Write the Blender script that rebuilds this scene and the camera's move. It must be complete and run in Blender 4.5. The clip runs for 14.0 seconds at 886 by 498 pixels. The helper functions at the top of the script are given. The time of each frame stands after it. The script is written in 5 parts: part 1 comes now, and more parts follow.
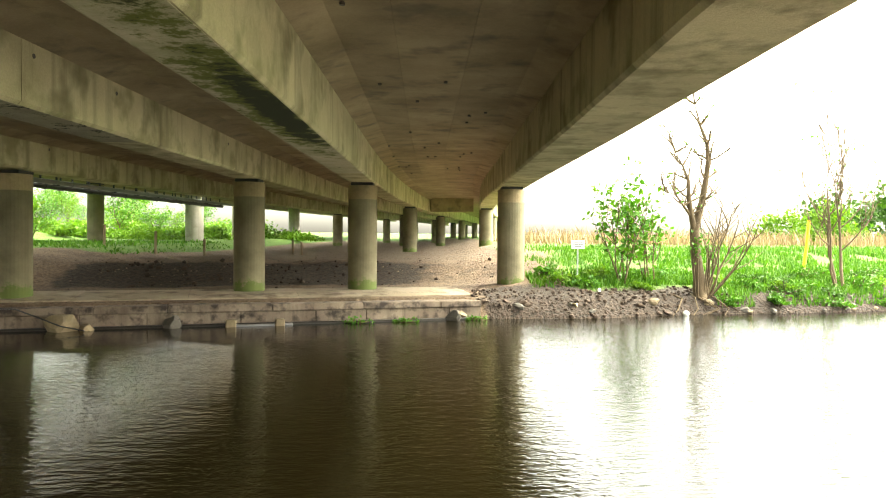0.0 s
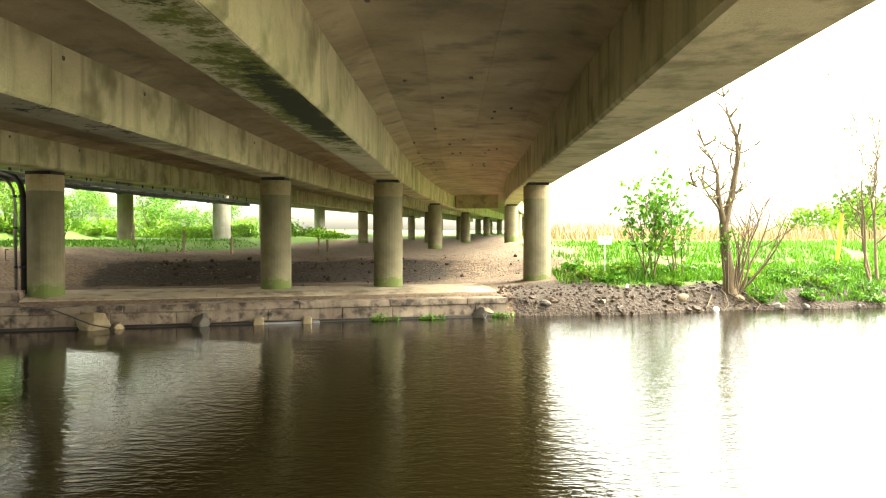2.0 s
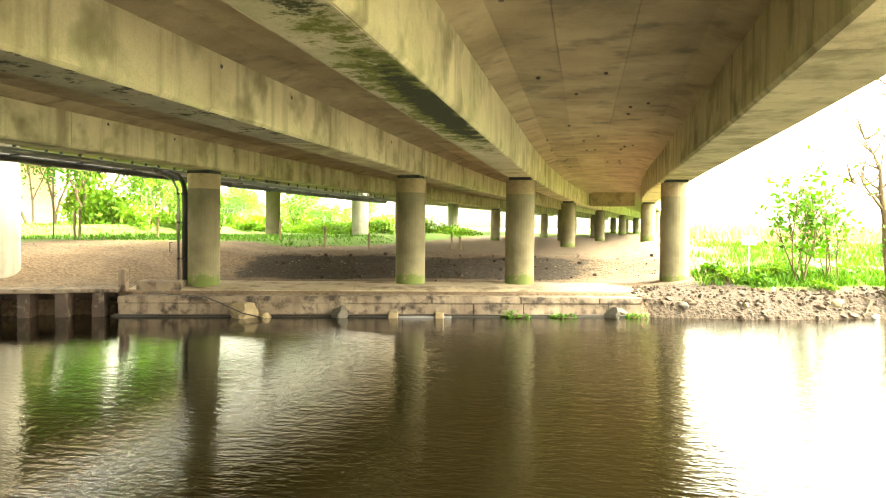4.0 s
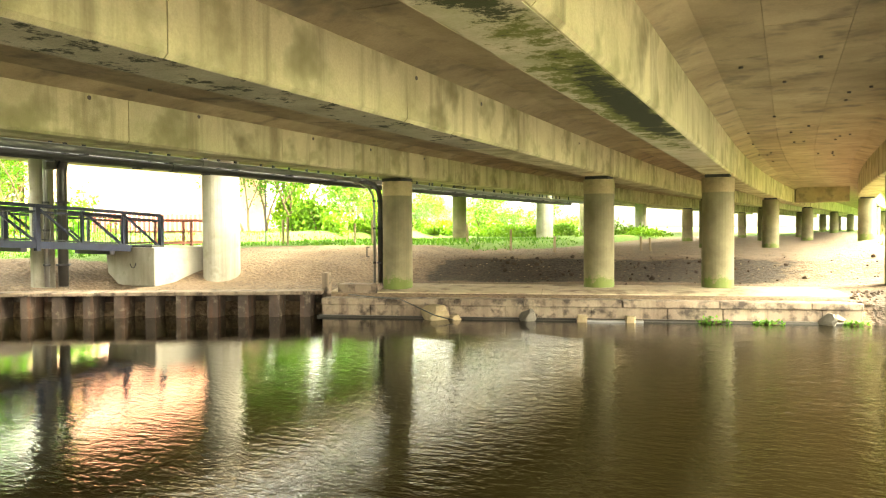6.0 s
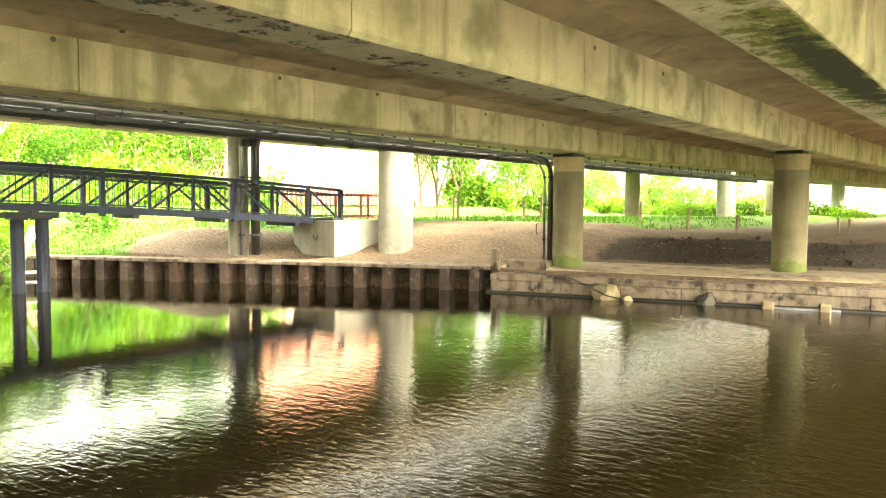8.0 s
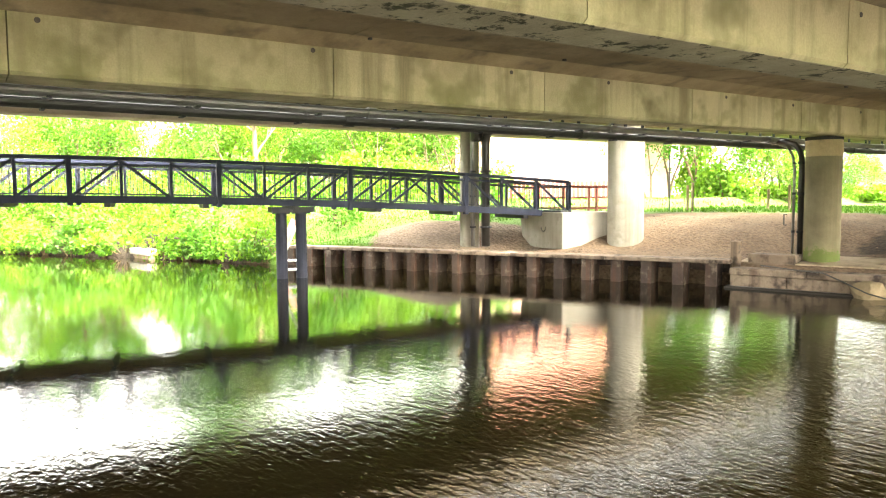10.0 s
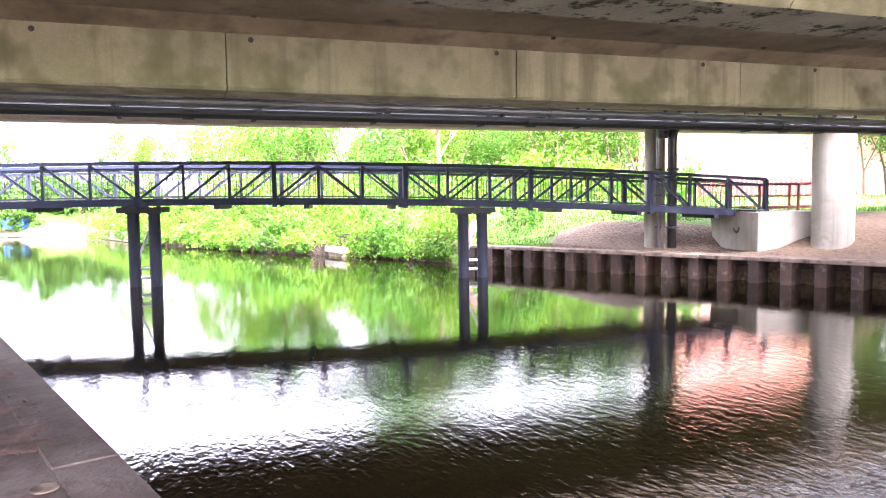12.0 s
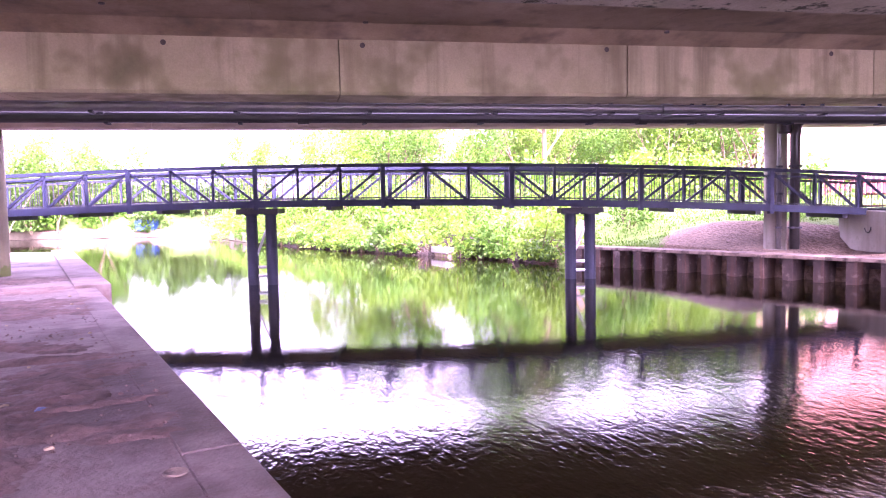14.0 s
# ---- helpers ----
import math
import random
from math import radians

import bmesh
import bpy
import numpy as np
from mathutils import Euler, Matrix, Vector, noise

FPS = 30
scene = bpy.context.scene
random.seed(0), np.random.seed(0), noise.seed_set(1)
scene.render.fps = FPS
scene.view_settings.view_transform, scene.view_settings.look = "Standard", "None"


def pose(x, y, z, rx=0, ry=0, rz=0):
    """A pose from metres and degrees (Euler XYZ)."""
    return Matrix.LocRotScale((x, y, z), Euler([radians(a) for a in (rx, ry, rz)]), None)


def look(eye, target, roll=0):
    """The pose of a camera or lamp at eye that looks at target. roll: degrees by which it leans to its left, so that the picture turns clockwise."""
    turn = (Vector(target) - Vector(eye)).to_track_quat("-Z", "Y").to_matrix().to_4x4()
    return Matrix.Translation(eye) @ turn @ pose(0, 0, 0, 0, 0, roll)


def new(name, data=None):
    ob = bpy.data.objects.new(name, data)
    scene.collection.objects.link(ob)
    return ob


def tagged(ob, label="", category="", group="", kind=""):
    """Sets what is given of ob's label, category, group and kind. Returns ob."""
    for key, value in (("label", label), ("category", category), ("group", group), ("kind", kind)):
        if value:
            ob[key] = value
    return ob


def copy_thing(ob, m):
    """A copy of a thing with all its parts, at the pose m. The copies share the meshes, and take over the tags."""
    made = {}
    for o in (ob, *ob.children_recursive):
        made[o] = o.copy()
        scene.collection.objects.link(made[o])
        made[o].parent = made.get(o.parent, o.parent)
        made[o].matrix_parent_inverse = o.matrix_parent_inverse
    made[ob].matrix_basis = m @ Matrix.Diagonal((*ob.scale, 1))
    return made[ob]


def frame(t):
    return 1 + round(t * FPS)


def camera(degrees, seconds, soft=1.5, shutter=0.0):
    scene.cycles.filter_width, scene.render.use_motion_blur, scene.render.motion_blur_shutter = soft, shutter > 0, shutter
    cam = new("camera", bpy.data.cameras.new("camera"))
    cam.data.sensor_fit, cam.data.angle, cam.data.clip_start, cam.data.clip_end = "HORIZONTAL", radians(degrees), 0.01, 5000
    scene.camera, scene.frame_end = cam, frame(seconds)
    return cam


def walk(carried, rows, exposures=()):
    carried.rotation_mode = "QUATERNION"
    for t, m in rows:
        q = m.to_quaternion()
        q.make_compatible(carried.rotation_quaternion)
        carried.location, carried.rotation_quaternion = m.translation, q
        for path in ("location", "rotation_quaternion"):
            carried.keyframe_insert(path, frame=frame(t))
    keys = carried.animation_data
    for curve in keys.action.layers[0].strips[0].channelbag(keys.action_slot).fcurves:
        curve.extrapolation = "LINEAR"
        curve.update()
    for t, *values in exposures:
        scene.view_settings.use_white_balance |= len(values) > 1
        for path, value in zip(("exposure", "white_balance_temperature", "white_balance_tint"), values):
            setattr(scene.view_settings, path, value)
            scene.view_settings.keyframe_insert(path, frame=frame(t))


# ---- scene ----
cam = camera(62.73, 14.0, soft=1.1)
PATH = [
    (0, pose(-0.060, -0.151, 1.695, 88.78, -0.58, -1.37)),
    (0.5, pose(-0.074, -0.100, 1.698, 88.83, -0.56, -0.88)),
    (1, pose(-0.087, -0.095, 1.696, 88.86, -0.37, -0.46)),
    (1.5, pose(-0.090, -0.081, 1.720, 88.62, -0.36, -0.06)),
    (2, pose(-0.088, -0.087, 1.704, 88.49, -0.13, 0.57)),
    (4.5, pose(-0.053, -0.174, 1.696, 88.24, -0.45, 14.68)),
    (5, pose(-0.078, -0.162, 1.693, 88.36, 0.01, 18.47)),
    (5.5, pose(-0.106, -0.165, 1.707, 88.42, 0.24, 22.33)),
    (6, pose(-0.178, -0.155, 1.715, 88.39, 0.34, 25.34)),
    (6.5, pose(-0.278, -0.119, 1.734, 88.04, -0.13, 28.02)),
    (7, pose(-0.318, -0.118, 1.706, 87.71, -0.04, 30.77)),
    (7.5, pose(-0.326, -0.091, 1.696, 87.00, 0.07, 34.17)),
    (8, pose(-0.295, -0.075, 1.699, 86.56, -0.38, 38.50)),
    (8.5, pose(-0.297, -0.064, 1.679, 86.42, -0.37, 43.13)),
    (9, pose(-0.320, -0.083, 1.674, 86.20, -0.11, 47.61)),
    (11.5, pose(-0.328, -0.185, 1.682, 86.12, 0.81, 67.17)),
    (12, pose(-0.343, -0.174, 1.687, 86.14, 0.85, 70.14)),
    (12.5, pose(-0.330, -0.208, 1.685, 86.16, 0.99, 72.61)),
    (13, pose(-0.342, -0.210, 1.684, 86.17, 1.23, 74.77)),
    (13.5, pose(-0.341, -0.210, 1.684, 86.20, 1.13, 76.65)),
    (14, pose(-0.352, -0.205, 1.682, 86.34, 1.21, 78.39)),
]
EXPOSURES = [(0.0, 3.72, 7700, 0), (1.5, 3.78, 7700, 0), (2.2, 4.1, 8000, 0), (4.3, 4.92, 9300, -3), (9.2, 5.1, 8600, 2), (11.3, 4.75, 6300, 18), (12.5, 4.72, 6100, 46), (13.0, 4.72, 6000, 66), (14.0, 4.75, 5900, 90)]
walk(cam, PATH, EXPOSURES)

# world and sun
SUN_EL, SUN_AZ = radians(46), radians(78)
world = bpy.data.worlds.new("world")
scene.world = world
world.use_nodes = True
wn = world.node_tree.nodes
sky = wn.new("ShaderNodeTexSky")
sky.sky_type, sky.sun_disc = "NISHITA", False
sky.sun_elevation, sky.sun_rotation = SUN_EL, SUN_AZ
sky.dust_density, sky.air_density, sky.ozone_density = 5.0, 1.0, 0.6
wn["Background"].inputs["Strength"].default_value = 0.15
veil = wn.new("ShaderNodeHueSaturation")
veil.inputs["Saturation"].default_value = 0.22
world.node_tree.links.new(sky.outputs[0], veil.inputs["Color"])
world.node_tree.links.new(veil.outputs[0], wn["Background"].inputs["Color"])
sun = new("sun", bpy.data.lights.new("sun", "SUN"))
sun.data.energy, sun.data.angle, sun.data.color = 0.3, radians(30), (1.0, 0.97, 0.93)
sun.matrix_basis = look((math.sin(SUN_AZ) * math.cos(SUN_EL) * 60, math.cos(SUN_AZ) * math.cos(SUN_EL) * 60, math.sin(SUN_EL) * 60), (0, 0, 0))


# materials
def surface(name, a, b, scale=3.0, rough=0.8, metal=0.0, bump=0.15, fine=60.0, spots=None, streak=None, moss=None, island=0.0, stretch=(1, 1, 1), detail=6.0, patches=()):
    """A procedural surface: two colours mixed by broad noise, fine grain in colour and relief, and optional dark
    spots, vertical streaks and patches of moss."""
    m = bpy.data.materials.new(name)
    m.use_nodes = True
    n, l = m.node_tree.nodes, m.node_tree.links
    bs = n["Principled BSDF"]
    co = n.new("ShaderNodeTexCoord")
    mp = n.new("ShaderNodeMapping")
    mp.inputs["Scale"].default_value = stretch
    l.new(co.outputs["Object"], mp.inputs["Vector"])

    def tex(sc, det=detail, vec=None, rough_=0.6):
        t = n.new("ShaderNodeTexNoise")
        t.inputs["Scale"].default_value, t.inputs["Detail"].default_value, t.inputs["Roughness"].default_value = sc, det, rough_
        l.new(vec or mp.outputs["Vector"], t.inputs["Vector"])
        return t

    def ramp(src, lo, hi, c0=(0, 0, 0, 1), c1=(1, 1, 1, 1)):
        r = n.new("ShaderNodeValToRGB")
        r.color_ramp.elements[0].position, r.color_ramp.elements[1].position = lo, hi
        r.color_ramp.elements[0].color, r.color_ramp.elements[1].color = c0, c1
        l.new(src, r.inputs["Fac"])
        return r

    def mix(fac, c1, c2, mode="MIX"):
        x = n.new("ShaderNodeMix")
        x.data_type, x.blend_type = "RGBA", mode
        for sock, v in ((0, fac), (6, c1), (7, c2)):
            if isinstance(v, (int, float)):
                x.inputs[sock].default_value = v
            elif isinstance(v, tuple):
                x.inputs[sock].default_value = (*v[:3], 1)
            else:
                l.new(v, x.inputs[sock])
        return x.outputs[2]

    broad = ramp(tex(scale).outputs["Fac"], 0.32, 0.68)
    col = mix(broad.outputs[0], a, b)
    grain = tex(fine, 4.0)
    col = mix(0.35, col, mix(grain.outputs["Fac"], (0.35, 0.35, 0.35), (1.0, 1.0, 1.0)), "OVERLAY")
    if streak:
        sc, c, amount = streak
        sm = n.new("ShaderNodeMapping")
        sm.inputs["Scale"].default_value = (sc, sc, sc * 0.06)
        l.new(co.outputs["Object"], sm.inputs["Vector"])
        r = ramp(tex(1.0, 5.0, sm.outputs["Vector"]).outputs["Fac"], 0.5, 0.72, c1=(amount,) * 3 + (1,))
        col = mix(r.outputs[0], col, c)
    if spots:
        sc, c, lo, hi = spots
        r = ramp(tex(sc, 3.0).outputs["Fac"], lo, hi)
        col = mix(r.outputs[0], col, c)
    if moss:
        sc, c, lo, hi = moss
        r = ramp(tex(sc, 8.0, rough_=0.75).outputs["Fac"], lo, hi)
        col = mix(r.outputs[0], col, c)
    for c, centre, radii in patches:
        pm = n.new("ShaderNodeMapping")
        pm.vector_type = "TEXTURE"
        pm.inputs["Location"].default_value, pm.inputs["Scale"].default_value = centre, radii
        l.new(co.outputs["Object"], pm.inputs["Vector"])
        gr = n.new("ShaderNodeTexGradient")
        gr.gradient_type = "SPHERICAL"
        l.new(pm.outputs[0], gr.inputs["Vector"])
        sm = n.new("ShaderNodeMath")
        sm.operation, sm.inputs[1].default_value = "MULTIPLY_ADD", 0.42
        l.new(gr.outputs["Fac"], sm.inputs[0])
        l.new(tex(3.4, 9.0, rough_=0.78).outputs["Fac"], sm.inputs[2])
        col = mix(ramp(sm.outputs[0], 0.62, 0.70).outputs[0], col, c)
    if island:
        g = n.new("ShaderNodeNewGeometry")
        oi = n.new("ShaderNodeObjectInfo")
        ad = n.new("ShaderNodeMath")
        ad.operation = "ADD"
        l.new(g.outputs["Random Per Island"], ad.inputs[0])
        l.new(oi.outputs["Random"], ad.inputs[1])
        fr = n.new("ShaderNodeMath")
        fr.operation = "FRACT"
        l.new(ad.outputs[0], fr.inputs[0])
        hv = n.new("ShaderNodeHueSaturation")
        mr = n.new("ShaderNodeMapRange")
        mr.inputs["To Min"].default_value, mr.inputs["To Max"].default_value = 1 - island, 1 + island
        l.new(fr.outputs[0], mr.inputs["Value"])
        l.new(mr.outputs[0], hv.inputs["Value"])
        l.new(col, hv.inputs["Color"])
        col = hv.outputs[0]
    l.new(col, bs.inputs["Base Color"])
    bs.inputs["Roughness"].default_value, bs.inputs["Metallic"].default_value = rough, metal
    if bump:
        bp = n.new("ShaderNodeBump")
        bp.inputs["Strength"].default_value, bp.inputs["Distance"].default_value = bump, 0.02
        l.new(grain.outputs["Fac"], bp.inputs["Height"])
        l.new(bp.outputs[0], bs.inputs["Normal"])
    return m


def leafy(name, a, b, through_=0.35):
    """Leaves: each clump its own green, with light passing through."""
    m = bpy.data.materials.new(name)
    m.use_nodes = True
    n, l = m.node_tree.nodes, m.node_tree.links
    bs = n["Principled BSDF"]
    g = n.new("ShaderNodeNewGeometry")
    r = n.new("ShaderNodeValToRGB")
    r.color_ramp.elements[0].color, r.color_ramp.elements[1].color = (*a, 1), (*b, 1)
    l.new(g.outputs["Random Per Island"], r.inputs["Fac"])
    l.new(r.outputs[0], bs.inputs["Base Color"])
    bs.inputs["Roughness"].default_value = 0.6
    tr = n.new("ShaderNodeBsdfTranslucent")
    l.new(r.outputs[0], tr.inputs["Color"])
    mx = n.new("ShaderNodeMixShader")
    mx.inputs[0].default_value = through_
    l.new(bs.outputs[0], mx.inputs[1])
    l.new(tr.outputs[0], mx.inputs[2])
    l.new(mx.outputs[0], n["Material Output"].inputs["Surface"])
    return m


CONC = surface("concrete_beam", (0.37, 0.325, 0.195), (0.52, 0.465, 0.295), 0.9, 0.85, 0, 0.35, 40, spots=(1.1, (0.17, 0.15, 0.08), 0.51, 0.72), streak=(2.6, (0.16, 0.135, 0.075), 0.8), moss=(0.55, (0.30, 0.285, 0.14), 0.50, 0.74), island=0.08)
# Stained soffit, darker than CONC: part of the under-deck shade is in its colour.
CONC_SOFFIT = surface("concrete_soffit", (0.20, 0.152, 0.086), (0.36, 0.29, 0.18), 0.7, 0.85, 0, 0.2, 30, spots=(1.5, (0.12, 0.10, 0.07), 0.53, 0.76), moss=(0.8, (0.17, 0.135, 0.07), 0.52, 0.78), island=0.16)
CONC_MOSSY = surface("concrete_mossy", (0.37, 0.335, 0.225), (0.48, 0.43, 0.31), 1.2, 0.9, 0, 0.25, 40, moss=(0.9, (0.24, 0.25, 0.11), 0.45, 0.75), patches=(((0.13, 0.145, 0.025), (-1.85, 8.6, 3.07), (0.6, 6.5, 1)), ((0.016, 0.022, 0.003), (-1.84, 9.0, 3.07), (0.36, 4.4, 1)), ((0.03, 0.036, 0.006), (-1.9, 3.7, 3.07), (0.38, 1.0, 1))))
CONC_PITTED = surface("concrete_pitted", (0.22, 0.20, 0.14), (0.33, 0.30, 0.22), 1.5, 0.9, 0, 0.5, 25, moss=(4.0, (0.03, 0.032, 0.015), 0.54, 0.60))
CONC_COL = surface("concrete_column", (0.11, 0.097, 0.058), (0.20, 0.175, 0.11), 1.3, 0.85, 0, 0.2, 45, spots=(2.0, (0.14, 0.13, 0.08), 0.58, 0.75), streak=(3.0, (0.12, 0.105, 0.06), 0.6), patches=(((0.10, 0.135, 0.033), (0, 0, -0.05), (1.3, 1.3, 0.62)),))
CONC_PALE = surface("concrete_pale", (0.21, 0.20, 0.17), (0.30, 0.287, 0.25), 1.2, 0.85, 0, 0.15, 45, spots=(2.2, (0.19, 0.175, 0.135), 0.55, 0.75), streak=(3.0, (0.17, 0.155, 0.12), 0.7))
CONC_QUAY = surface("concrete_quay", (0.12, 0.088, 0.066), (0.22, 0.175, 0.135), 1.0, 0.9, 0, 0.35, 25, spots=(3.0, (0.035, 0.025, 0.02), 0.48, 0.66), streak=(2.5, (0.06, 0.04, 0.028), 0.8), island=0.18)
CONC_WALK = surface("concrete_walk", (0.24, 0.19, 0.135), (0.34, 0.285, 0.21), 0.8, 0.9, 0, 0.5, 18, spots=(1.3, (0.13, 0.09, 0.06), 0.50, 0.68), island=0.08)
PAVE = surface("pavement_concrete", (0.060, 0.046, 0.042), (0.135, 0.108, 0.10), 0.45, 0.85, 0, 0.9, 14, spots=(0.8, (0.045, 0.030, 0.025), 0.46, 0.62), moss=(1.7, (0.075, 0.048, 0.042), 0.50, 0.62), island=0.05)
STEEL_BLUE = surface("steel_blue_grey", (0.005, 0.009, 0.030), (0.010, 0.017, 0.048), 3.0, 0.7, 0.0, 0.05, 60)
STEEL_NAVY = surface("steel_navy", (0.006, 0.009, 0.022), (0.013, 0.018, 0.036), 3.0, 0.75, 0.0, 0.05, 60)
STEEL_DARK = surface("steel_dark", (0.014, 0.016, 0.024), (0.028, 0.03, 0.04), 3.0, 0.7, 0.0, 0.05, 60)
PIPE_GREY = surface("pipe_grey", (0.15, 0.15, 0.155), (0.22, 0.22, 0.225), 2.0, 0.35, 0.6, 0.03, 60)
PIPE_BLACK = surface("pipe_black", (0.015, 0.015, 0.016), (0.03, 0.03, 0.03), 2.0, 0.4, 0, 0.03, 60)
RUST = surface("sheet_pile_rust", (0.018, 0.011, 0.009), (0.062, 0.043, 0.035), 1.5, 0.8, 0.1, 0.35, 25, spots=(3.0, (0.15, 0.125, 0.105), 0.56, 0.72), streak=(5.0, (0.10, 0.035, 0.015), 0.7), island=0.25)
RUBBER = surface("bearing_rubber", (0.02, 0.02, 0.02), (0.035, 0.035, 0.035), 3.0, 0.8, 0, 0.1, 60)
WOOD_OLD = surface("weathered_wood", (0.13, 0.09, 0.055), (0.24, 0.18, 0.12), 2.0, 0.85, 0, 0.3, 40, stretch=(6, 6, 0.8))
STONE = surface("stone_buff", (0.13, 0.10, 0.06), (0.24, 0.19, 0.12), 2.0, 0.9, 0, 0.4, 25)
STONE_DARK = surface("stone_dark", (0.05, 0.045, 0.04), (0.10, 0.09, 0.075), 2.5, 0.8, 0, 0.4, 25)
EARTH_LUMP = surface("earth_lump", (0.018, 0.012, 0.008), (0.06, 0.039, 0.026), 2.0, 0.95, 0, 0.5, 20)
EARTH_CRUMB = surface("earth_crumb", (0.06, 0.042, 0.03), (0.17, 0.13, 0.095), 0.9, 0.95, 0, 0.0, 18, island=0.4)
DIRT = surface("dirt_layer", (0.030, 0.020, 0.017), (0.105, 0.066, 0.056), 2.6, 0.95, 0, 0.7, 18)
BARK = surface("bark", (0.055, 0.038, 0.02), (0.125, 0.09, 0.05), 4.0, 0.9, 0, 0.6, 35, stretch=(3, 3, 0.5))
SIGN_WHITE = surface("sign_white", (0.75, 0.77, 0.78), (0.8, 0.8, 0.8), 3.0, 0.4, 0, 0.02, 60)
GALV = surface("galvanised", (0.36, 0.38, 0.40), (0.46, 0.47, 0.48), 6.0, 0.4, 0.7, 0.03, 60)
YELLOW = surface("yellow_paint", (0.62, 0.34, 0.02), (0.72, 0.42, 0.03), 5.0, 0.5, 0, 0.05, 60)
RED_PAINT = surface("red_paint", (0.11, 0.020, 0.017), (0.17, 0.035, 0.027), 5.0, 0.5, 0, 0.05, 60)
BRICK = surface("brick_red", (0.58, 0.31, 0.25), (0.70, 0.42, 0.35), 2.0, 0.85, 0, 0.2, 30, island=0.1)
WET_STONE = surface("wet_stone", (0.006, 0.005, 0.004), (0.02, 0.016, 0.012), 2.0, 0.45, 0, 0.3, 25)
# Lighter CONC_PALE for the outer girder: light off the water is in the colour.
CONC_PALE_LIT = surface("concrete_pale_lit", (0.30, 0.255, 0.20), (0.42, 0.365, 0.295), 1.2, 0.85, 0, 0.15, 45, streak=(3.0, (0.34, 0.30, 0.25), 0.6))
ROOF = surface("roof_tiles", (0.34, 0.13, 0.09), (0.45, 0.19, 0.13), 2.0, 0.7, 0, 0.2, 20, island=0.12)
PLASTER = surface("pale_plaster", (0.72, 0.66, 0.58), (0.80, 0.75, 0.68), 0.8, 0.85, 0, 0.1, 30)
BLUE_PAINT = surface("blue_paint", (0.004, 0.035, 0.13), (0.006, 0.05, 0.17), 2.0, 0.5, 0, 0.05, 40)
LEAF = leafy("leaf_fresh", (0.030, 0.125, 0.003), (0.085, 0.225, 0.008))
LEAF_PALE = leafy("leaf_spring", (0.06, 0.16, 0.006), (0.14, 0.27, 0.016), 0.5)
LEAF_DARK = leafy("leaf_dark", (0.02, 0.075, 0.004), (0.06, 0.15, 0.01))
LEAF_RED = leafy("leaf_copper", (0.16, 0.07, 0.04), (0.24, 0.11, 0.06))
GRASS = leafy("grass_blade", (0.030, 0.115, 0.003), (0.085, 0.21, 0.008), 0.35)
REED = leafy("dry_reed", (0.19, 0.125, 0.06), (0.29, 0.20, 0.11), 0.2)
WINDOW = surface("window_dark", (0.03, 0.035, 0.04), (0.05, 0.055, 0.06), 2.0, 0.1, 0, 0.0, 40)


def water_material():
    m = bpy.data.materials.new("canal_water")
    m.use_nodes = True
    n, l = m.node_tree.nodes, m.node_tree.links
    bs = n["Principled BSDF"]
    bs.inputs["Base Color"].default_value = (0.005, 0.004, 0.0013, 1)
    bs.inputs["Roughness"].default_value, bs.inputs["IOR"].default_value = 0.03, 1.33
    bs.inputs["Specular IOR Level"].default_value = 0.65
    co = n.new("ShaderNodeTexCoord")
    hs = []
    for sc, st, w in ((2.4, (0.8, 1.9, 1), 0.13), (6.5, (0.8, 1.7, 1), 0.27), (16.0, (0.8, 1.5, 1), 0.09), (0.22, (1, 1, 1), 0.4)):
        mp = n.new("ShaderNodeMapping")
        mp.inputs["Scale"].default_value, mp.inputs["Rotation"].default_value = st, (0, 0, radians(-18))
        l.new(co.outputs["Object"], mp.inputs["Vector"])
        t = n.new("ShaderNodeTexNoise")
        t.inputs["Scale"].default_value, t.inputs["Detail"].default_value = sc, 3.0
        l.new(mp.outputs[0], t.inputs["Vector"])
        mu = n.new("ShaderNodeMath")
        mu.operation, mu.inputs[1].default_value = "MULTIPLY", w
        l.new(t.outputs["Fac"], mu.inputs[0])
        hs.append(mu.outputs[0])
    s = hs[0]
    for h in hs[1:]:
        ad = n.new("ShaderNodeMath")
        l.new(s, ad.inputs[0])
        l.new(h, ad.inputs[1])
        s = ad.outputs[0]
    bp = n.new("ShaderNodeBump")
    bp.inputs["Strength"].default_value, bp.inputs["Distance"].default_value = 0.5, 0.068
    sx = n.new("ShaderNodeSeparateXYZ")
    l.new(co.outputs["Object"], sx.inputs[0])
    lee = n.new("ShaderNodeMapRange")
    lee.inputs["From Min"].default_value, lee.inputs["From Max"].default_value = -12.0, 6.0
    lee.inputs["To Min"].default_value, lee.inputs["To Max"].default_value = 0.065, 0.74
    l.new(sx.outputs["X"], lee.inputs["Value"])
    l.new(lee.outputs[0], bp.inputs["Strength"])
    l.new(s, bp.inputs["Height"])
    l.new(bp.outputs[0], bs.inputs["Normal"])
    return m


WATER = water_material()


